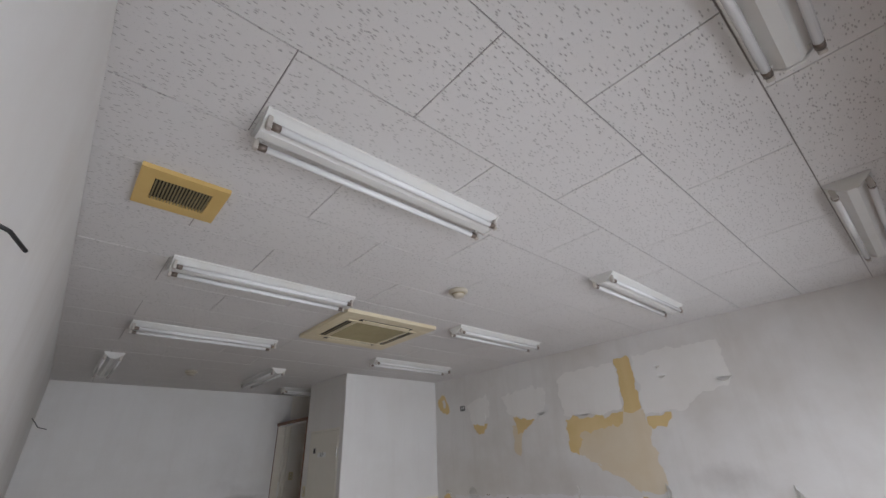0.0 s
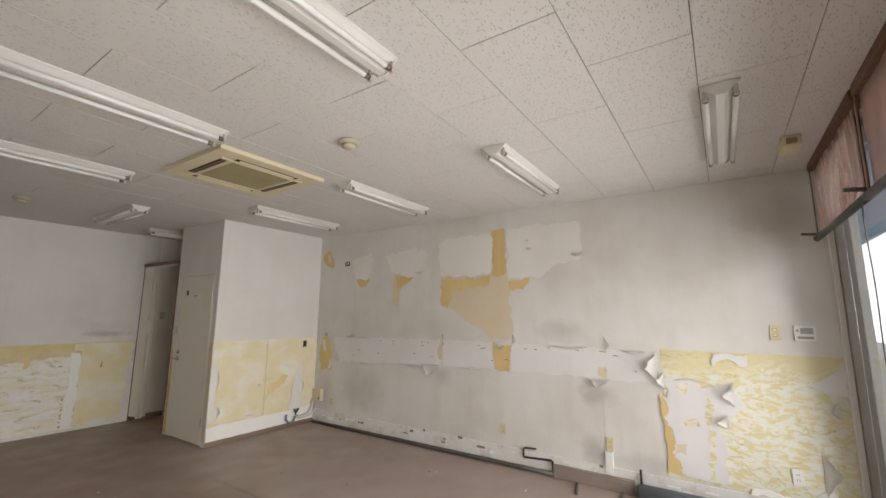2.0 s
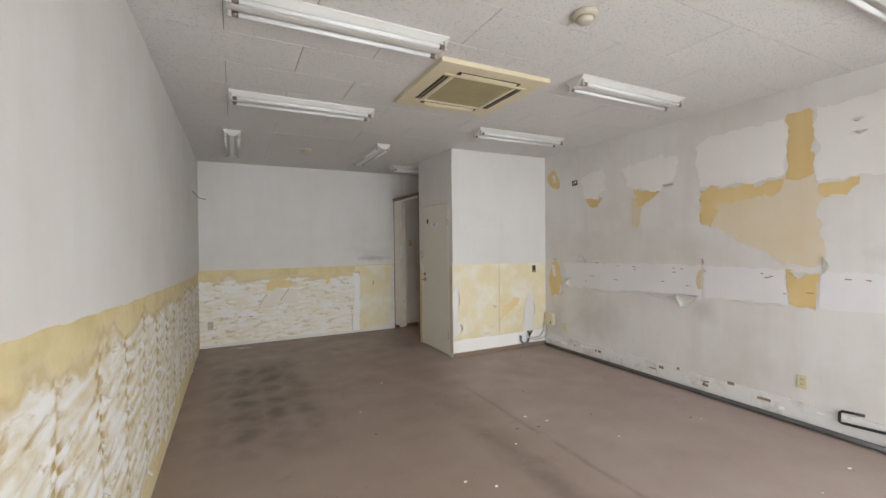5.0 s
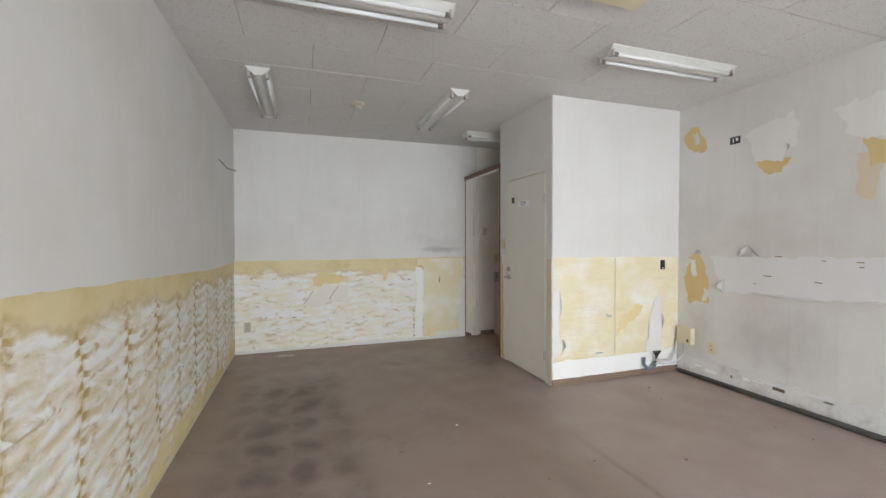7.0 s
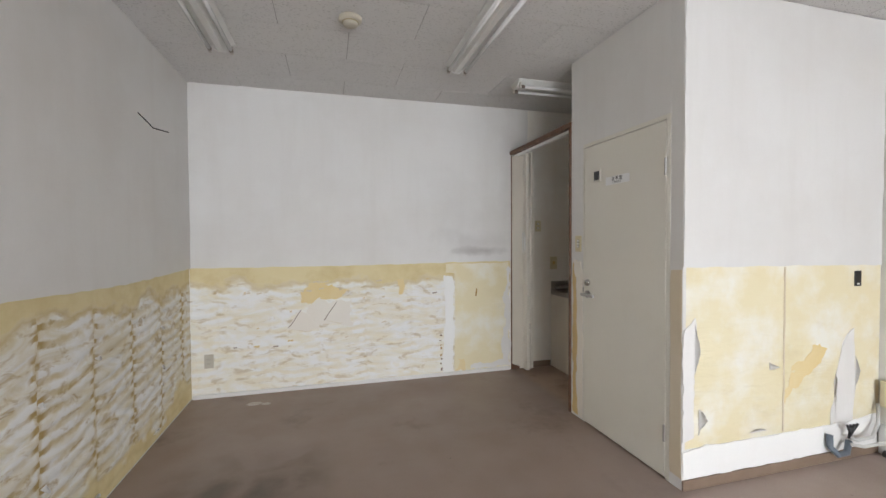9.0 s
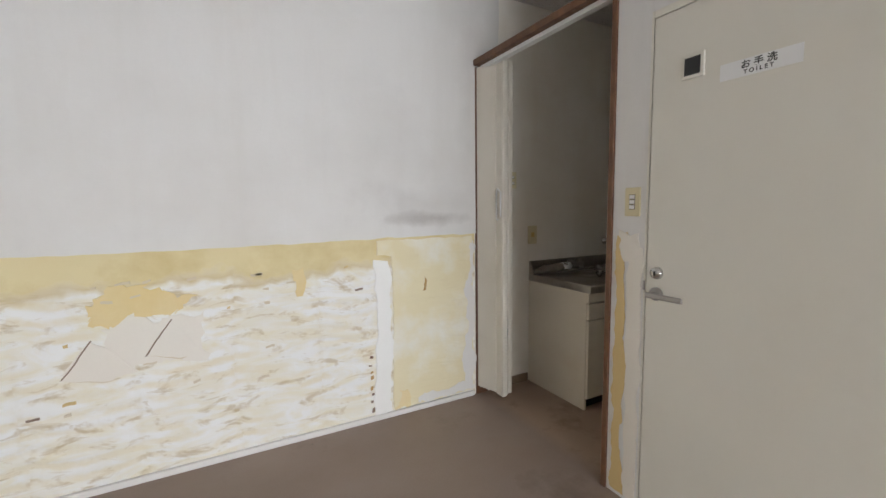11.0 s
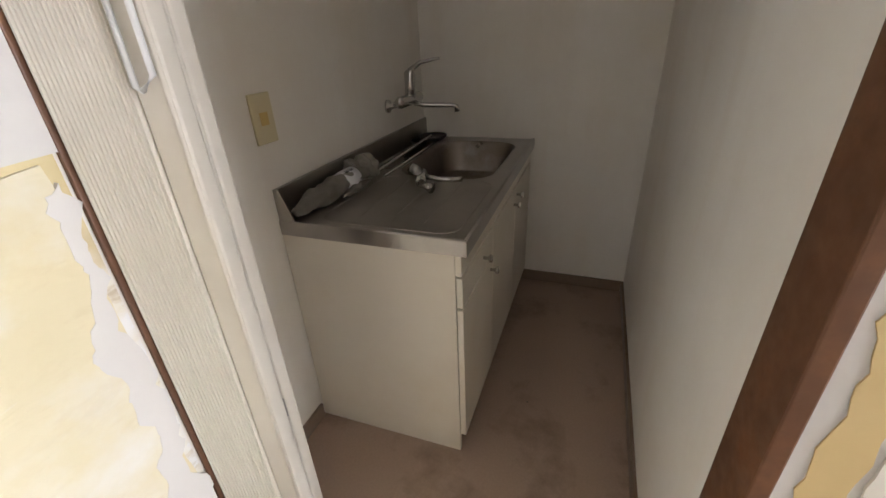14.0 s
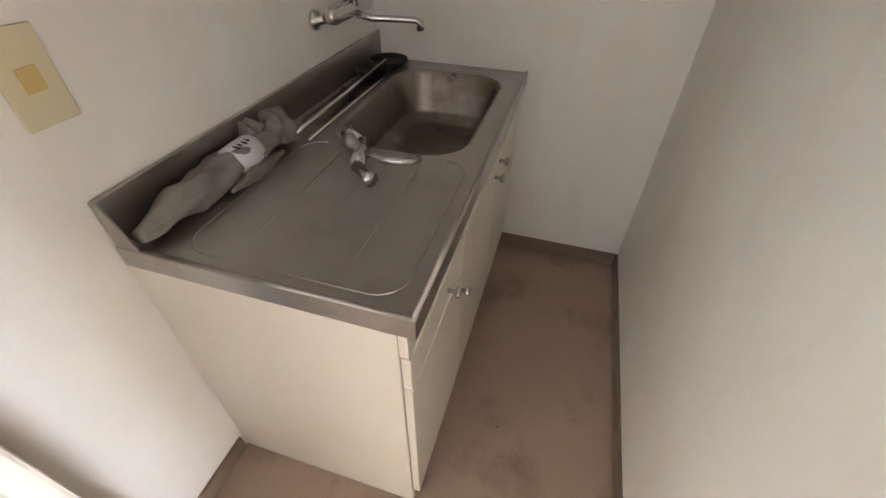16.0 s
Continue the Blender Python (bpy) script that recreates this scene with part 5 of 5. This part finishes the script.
cable = thing("loose_cables", (4.55, YBOX - 0.05, 0.0), "cut grey cables with black taped ends", "cables")
part("cable", tube(bmesh.new(), [(0.30, 0.02, 0.34), (0.27, 0.0, 0.22), (0.18, -0.02, 0.15), (0.06, -0.01, 0.14), (0.0, 0.0, 0.17)], 0.011, 8), M_GREY, cable, smooth=True)
part("cable", tube(bmesh.new(), [(0.31, -0.06, 0.33), (0.30, -0.08, 0.2), (0.2, -0.08, 0.14), (0.05, -0.05, 0.12), (-0.02, -0.02, 0.13)], 0.011, 8), M_GREY, cable, smooth=True)
part("bent_end", tube(bmesh.new(), [(0.0, 0.0, 0.14), (-0.05, -0.02, 0.08), (-0.11, -0.01, 0.07), (-0.15, 0.01, 0.12), (-0.14, 0.02, 0.19)], 0.018, 10), M_PIPE, cable, smooth=True)
for a in (-0.5, -0.2, 0.15, 0.45):
    part("wire_end", tube(bmesh.new(), [(0.0, 0.0, 0.16), (0.02 * a, -0.01, 0.20), (0.10 * a, -0.02, 0.255)], 0.008, 6), M_BLACK, cable, smooth=True)
w = [(XL + 0.014, 6.72, 2.29), (XL + 0.06, 6.72, 2.24), (XL + 0.09, 6.75, 2.20), (XL + 0.17, 6.79, 2.185)]
solid("wire_stub", tube(bmesh.new(), w, 0.0042, 6), M_BLACK, "cut black wire hanging from the wall", "wire", smooth=True)
w = [(XL + 0.014, 1.05, 2.105), (XL + 0.04, 1.08, 2.105), (XL + 0.065, 1.14, 2.095)]
solid("wire_stub", tube(bmesh.new(), w, 0.0042, 6), M_BLACK, "cut black wire hanging from the wall", "wire", smooth=True)

# ---- kitchenette sink unit ----
SX, SY = 3.785, 7.11
unit = thing("sink_cabinet", (SX, SY, 0), "cream laminate kitchenette base cabinet", "cabinet")
W, D = XK - SX - 0.003, YB - SY - 0.003
part("side_panel", cuboid(0.0, 0.018, 0.035, D, 0.0, 0.81, 0.001), M_LAM, unit)
part("side_panel", cuboid(W - 0.018, W, 0.035, D, 0.0, 0.81, 0.001), M_LAM, unit)
part("back_panel", cuboid(0.0185, W - 0.0185, D - 0.01, D, 0.0, 0.81), M_LAM, unit)
part("bottom_shelf", cuboid(0.0185, W - 0.0185, 0.06, D - 0.011, 0.09, 0.105), M_LAM, unit)
part("toe_kick", cuboid(0.0185, W - 0.0185, 0.07, 0.085, 0.0, 0.089), M_BLACK, unit, "black recessed plinth")
part("apron", cuboid(0.0, W, 0.015, 0.034, 0.743, 0.81, 0.002), M_LAM, unit)
FR = [("drawer_front", 0.003, 0.385, 0.632, 0.735), ("cabinet_door", 0.003, 0.385, 0.085, 0.622), ("cabinet_door", 0.391, 0.83, 0.085, 0.735), ("cabinet_door", 0.836, W - 0.004, 0.085, 0.735)]
for i, (nm, x0, x1, z0, z1) in enumerate(FR):
    f = part(nm, cuboid(x0, x1, 0.013, 0.033, z0, z1, 0.0025), M_LAM, unit)
    kx, kz = (((x0 + x1) / 2 + 0.05, 0.68), (x1 - 0.035, 0.575), (x1 - 0.035, 0.665), (x0 + 0.03, 0.69))[i]
    part("knob", tube(bmesh.new(), [(kx, 0.013, kz), (kx, -0.004, kz), (kx, -0.010, kz), (kx, -0.018, kz)], [0.006, 0.006, 0.015, 0.012], 14), M_CHROME, f, "small chrome knob", True)

top = thing("sink_worktop", (SX, SY, 0.81), "dusty stainless steel worktop with a sink basin", "sink")
BX0, BX1, BY0, BY1 = 0.53, 1.185, 0.065, 0.475


def rounded(x0, x1, y0, y1, r, n=6):
    pts = []
    for cx, cy_, a0 in ((x1 - r, y1 - r, 0), (x0 + r, y1 - r, 90), (x0 + r, y0 + r, 180), (x1 - r, y0 + r, 270)):
        for q in range(n + 1):
            a = radians(a0 + 90 * q / n)
            pts.append((cx + r * math.cos(a), cy_ + r * math.sin(a)))
    return pts


def holed_top(x0, x1, y0, y1, z, holes_in):
    """A flat steel sheet with rounded openings."""
    bm = bmesh.new()
    edges = []
    for ring in [[(x0, y0), (x1, y0), (x1, y1), (x0, y1)]] + holes_in:
        vs = [bm.verts.new((p[0], p[1], z)) for p in ring]
        edges += [bm.edges.new((vs[k], vs[(k + 1) % len(vs)])) for k in range(len(vs))]
    bmesh.ops.triangle_fill(bm, use_beauty=True, use_dissolve=False, edges=edges)
    return bm


hole = rounded(BX0, BX1, BY0, BY1, 0.12)
trough = rounded(0.60, W - 0.05, 0.505, D - 0.03, 0.03)
dz = 0.046
bm = holed_top(0.0, W, 0.0, D, dz, [hole, trough])
block(bm, 0, W, -0.002, 0.0, 0.0, dz + 0.001)
block(bm, -0.002, 0.0, -0.002, D, 0.0, dz + 0.001)
part("sheet", bm, M_STEEL, top)
part("rim", tube(bmesh.new(), [(0.0, 0.004, dz), (W, 0.004, dz)], 0.006, 8), M_STEEL, top, smooth=True)
part("rim", tube(bmesh.new(), [(0.004, 0.0, dz), (0.004, D - 0.012, dz)], 0.006, 8), M_STEEL, top, smooth=True)
part("backsplash", cuboid(0.0, W, D - 0.012, D, dz - 0.02, 0.150, 0.003), M_STEEL, top)
part("splash_return", prism([(D - 0.012, dz), (D - 0.012, 0.150), (D - 0.022, 0.148), (D - 0.06, dz)], "x", 0.0, 0.004), M_STEEL, top)


def dish(ring_sets):
    bm = bmesh.new()
    rings = [[bm.verts.new((p[0], p[1], z)) for p in ring] for ring, z in ring_sets]
    for s, e in zip(rings, rings[1:]):
        n = len(s)
        for k in range(n):
            bm.faces.new((s[k], s[(k + 1) % n], e[(k + 1) % n], e[k]))
    bm.faces.new(rings[-1])
    return bm


bowl = part("basin", dish([(hole, dz), (rounded(BX0 + 0.012, BX1 - 0.012, BY0 + 0.012, BY1 - 0.012, 0.11), dz - 0.012), (rounded(BX0 + 0.022, BX1 - 0.022, BY0 + 0.022, BY1 - 0.022, 0.105), dz - 0.150), (rounded(BX0 + 0.030, BX1 - 0.030, BY0 + 0.030, BY1 - 0.030, 0.10), dz - 0.160), (rounded(BX0 + 0.055, BX1 - 0.055, BY0 + 0.055, BY1 - 0.055, 0.09), dz - 0.164), (rounded(BX0 + 0.062, BX1 - 0.062, BY0 + 0.062, BY1 - 0.062, 0.085), dz - 0.176), (rounded(BX0 + 0.08, BX1 - 0.08, BY0 + 0.08, BY1 - 0.08, 0.08), dz - 0.182), (rounded(BX0 + 0.12, BX1 - 0.12, BY0 + 0.12, BY1 - 0.12, 0.07), dz - 0.184)]), M_BASIN, top, "stainless steel sink basin with its shade put into the colour", True)
part("waste_ring", lathe([(0.088, 0), (0.092, 0.004), (0.078, 0.006), (0.074, 0.002)], 24, (BX0 + 0.19, BY0 + 0.19, dz - 0.1835)), M_CHROME, bowl, "chrome waste ring", True)
part("waste_cover", lathe([(0.072, 0.001), (0.070, 0.003)], 24, (BX0 + 0.19, BY0 + 0.19, dz - 0.1835)), M_BLACK, bowl, "black rubber waste cover")
part("soap_trough", dish([(trough, dz), (rounded(0.61, W - 0.06, 0.512, D - 0.037, 0.025), dz - 0.035)]), M_BASIN, top, "long soap trough with its shade put into the colour", True)
ridge = rounded(0.035, 0.52, 0.04, 0.50, 0.06)
part("drainer_ridge", tube(bmesh.new(), [(x, y, dz) for x, y in ridge[:-3] + ridge[-3:]] , 0.0025, 6), M_STEEL, top, smooth=True)
for y in (0.16, 0.27, 0.38):
    part("drainer_groove", tube(bmesh.new(), [(0.10, y, dz), (0.48, y, dz)], [0.0008, 0.0028], 6), M_STEEL, top, smooth=True)
part("trough_rail", tube(bmesh.new(), [(0.50, 0.49, dz + 0.006), (W - 0.02, 0.49, dz + 0.006)], 0.006, 8), M_CHROME, top, smooth=True)

# things on the worktop
TOP = 0.81 + dz
bundle = thing("wrapped_bundle", (3.80, 7.664, TOP), "dusty grey cloth bundle rolled up with a white label", "bundle")


def wrap(name, L, y0, z0, radius, seed, x0=0.0, rise=0.0, swell=0.0):
    """Rolled cloth with folds that wind round it."""
    n, k = 44, 28
    bm = bmesh.new()
    rings = []
    for i in range(n + 1):
        q = i / n
        r = radius(q)
        row = []
        for j in range(k):
            a = j * math.tau / k
            fold_ = 0.10 * math.sin(3 * a + q * 19 + seed) + 0.08 * math.sin(5 * a - q * 27 + seed * 2) + 0.34 * noise.noise(Vector((q * 9, math.cos(a) * 1.3, math.sin(a) * 1.3 + seed)))
            rr = r * (1 + fold_)
            row.append(bm.verts.new((x0 + L * q, y0 + swell * math.sin(q * 5 + seed) + rr * math.cos(a), max(0.002, z0 + rise * q + rr * math.sin(a)))))
        rings.append(row)
    for s0, s1 in zip(rings, rings[1:]):
        for j in range(k):
            bm.faces.new((s0[j], s0[(j + 1) % k], s1[(j + 1) % k], s1[j]))
    bm.faces.new(rings[0][::-1])
    bm.faces.new(rings[-1])
    return part(name, bm, M_CLOTH, bundle, smooth=True)


wrap("cloth", 0.46, 0.0, 0.030, lambda q: 0.016 + 0.017 * math.sin(math.pi * min(0.5, q * 1.4)) - 0.010 * max(0, q - 0.75) * 4 * (q < 1), 1.0, 0.0, 0.012, 0.004)
wrap("cloth_knob", 0.085, -0.004, 0.052, lambda q: 0.010 + 0.036 * math.sin(math.pi * min(0.97, max(0.06, q))), 3.0, 0.41)
wrap("cloth_coil", 0.075, 0.030, 0.056, lambda q: 0.008 + 0.027 * math.sin(math.pi * min(0.97, max(0.06, q))), 5.0, 0.355)
wrap("loose_wrap", 0.26, 0.034, 0.030, lambda q: 0.006 + 0.019 * math.sin(math.pi * q) ** 0.6, 7.0, 0.12, 0.012)
wrap("loose_wrap", 0.20, -0.042, 0.014, lambda q: 0.004 + 0.011 * math.sin(math.pi * q), 9.0, 0.20)
part("label_band", tube(bmesh.new(), [(0.265, 0.002, 0.037), (0.295, 0.001, 0.038), (0.345, 0.0, 0.039)], [0.040, 0.041, 0.040], 24), M_LABEL, bundle, "white paper band with scribbles", True)
for i in range(4):
    part("scribble", cuboid(0.280 + i * 0.013, 0.2845 + i * 0.013, -0.022 + 0.004 * (i % 2), -0.004, 0.0745, 0.0785), M_BLACK, bundle)

spare = thing("spare_tap", (4.23, 7.40, TOP), "old chrome mixer tap lying on the worktop", "tap")
part("tap_body", tube(bmesh.new(), [(-0.05, 0.0, 0.022), (0.06, 0.035, 0.022)], 0.020, 12), M_CHROME, spare, smooth=True)
part("tap_spout", tube(bmesh.new(), [(0.0, 0.0, 0.03), (-0.02, -0.06, 0.03), (0.0, -0.12, 0.026), (0.03, -0.13, 0.02)], 0.010, 10), M_CHROME, spare, smooth=True)
part("wall_leg", tube(bmesh.new(), [(0.06, 0.035, 0.022), (0.09, 0.08, 0.024), (0.10, 0.10, 0.024)], [0.014, 0.014, 0.024], 12), M_CHROME, spare, smooth=True)
part("wall_leg", tube(bmesh.new(), [(-0.05, 0.0, 0.022), (-0.09, -0.04, 0.022), (-0.10, -0.06, 0.022)], [0.014, 0.012, 0.020], 12), M_CHROME, spare, smooth=True)
part("knob_handle", tube(bmesh.new(), [(0.02, 0.02, 0.03), (0.0, 0.04, 0.055), (-0.01, 0.05, 0.065)], [0.008, 0.020, 0.016], 10), M_SATIN, spare, smooth=True)
for x, y, s, lab in ((4.965, 7.645, 0.075, "round black plastic strainer dish"), (4.83, 7.672, 0.045, "round black rubber drain lid")):
    d = thing("black_dish", (x, y, TOP), lab, "dish")
    part("bowl", lathe([(s * 0.7, 0.0), (s, 0.020), (s, 0.026), (s * 0.9, 0.026), (s * 0.85, 0.018), (s * 0.4, 0.010)]), M_BLACK, d, smooth=True)
solid("long_stick", tube(bmesh.new(), [(4.28, 7.635, TOP + 0.022), (4.92, 7.640, TOP + 0.030)], 0.008, 8), M_CHROME, "thin metal rod from the bundle over the trough", "rod", smooth=True)

tap = thing("wall_mixer_tap", (4.64, YB, 1.08), "chrome wall-mounted single lever mixer tap", "tap")
for s in (-0.02, 0.20):
    leg = part("wall_flange", tube(bmesh.new(), [(s, -0.001, 0.0), (s, -0.010, 0.0), (s, -0.016, 0.0), (s, -0.055, 0.012)], [0.030, 0.028, 0.014, 0.014], 16), M_CHROME, tap, smooth=True)
part("valve_body", tube(bmesh.new(), [(-0.045, -0.065, 0.015), (-0.02, -0.065, 0.015), (0.20, -0.065, 0.015), (0.225, -0.065, 0.015)], [0.018, 0.026, 0.026, 0.018], 16), M_CHROME, tap, smooth=True)
part("cartridge", tube(bmesh.new(), [(0.10, -0.065, 0.02), (0.10, -0.068, 0.075), (0.10, -0.07, 0.13), (0.10, -0.07, 0.145)], [0.026, 0.024, 0.026, 0.016], 16), M_CHROME, tap, smooth=True)
part("lever", tube(bmesh.new(), [(0.10, -0.07, 0.14), (0.115, -0.12, 0.175), (0.135, -0.21, 0.19)], [0.014, 0.010, 0.007], 10), M_CHROME, tap, smooth=True)
part("spout", tube(bmesh.new(), [(0.10, -0.085, 0.0), (0.115, -0.13, -0.012), (0.16, -0.26, -0.018), (0.165, -0.275, -0.024), (0.165, -0.278, -0.048)], [0.013, 0.011, 0.010, 0.011, 0.013], 12), M_CHROME, tap, smooth=True)

# ---- litter on the floor ----
random.seed(11)
for i in range(34):
    x, y, s = random.uniform(1.6, 4.6), random.uniform(1.2, 5.2), random.uniform(0.006, 0.018)
    bm = bmesh.new()
    bmesh.ops.create_icosphere(bm, subdivisions=1, radius=s)
    for v in bm.verts:
        v.co = Vector((v.co.x, v.co.y * random.uniform(0.5, 1.0), (v.co.z + s) * 0.25)) + noise.noise_vector(v.co * 90 + Vector((i, 0, 0))) * s * 0.3
        v.co.z = max(0.0, v.co.z)
    c = solid("debris_chip", bm, random.choice((M_CURL, M_BASEB, M_PIPED)), "small chip of debris on the floor", "debris", "floor debris")
    c.location = (x, y, 0.0)
for x, y, s in ((0.72, 7.45, 0.06), (0.82, 7.42, 0.035)):
    bm = bmesh.new()
    ring = [bm.verts.new((s * (1 + 0.4 * noise.noise(Vector((math.cos(a / 4) * 2, math.sin(a / 4) * 2, x)))) * math.cos(a / 4), 0.6 * s * math.sin(a / 4), 0.003)) for a in range(25)]
    f = bm.faces.new(ring)
    bm.faces.new([bm.verts.new((v.co.x * 0.7, v.co.y * 0.7, 0.012)) for v in ring])
    inner = list(bm.verts)[len(ring):]
    for k in range(len(ring)):
        bm.faces.new((ring[k], ring[(k + 1) % len(ring)], inner[(k + 1) % len(ring)], inner[k]))
    c = solid("plaster_crumb", bm, M_DUST, "pale crumbled plaster patch on the floor", "debris", "floor debris")
    c.location = (x, y, 0.001)
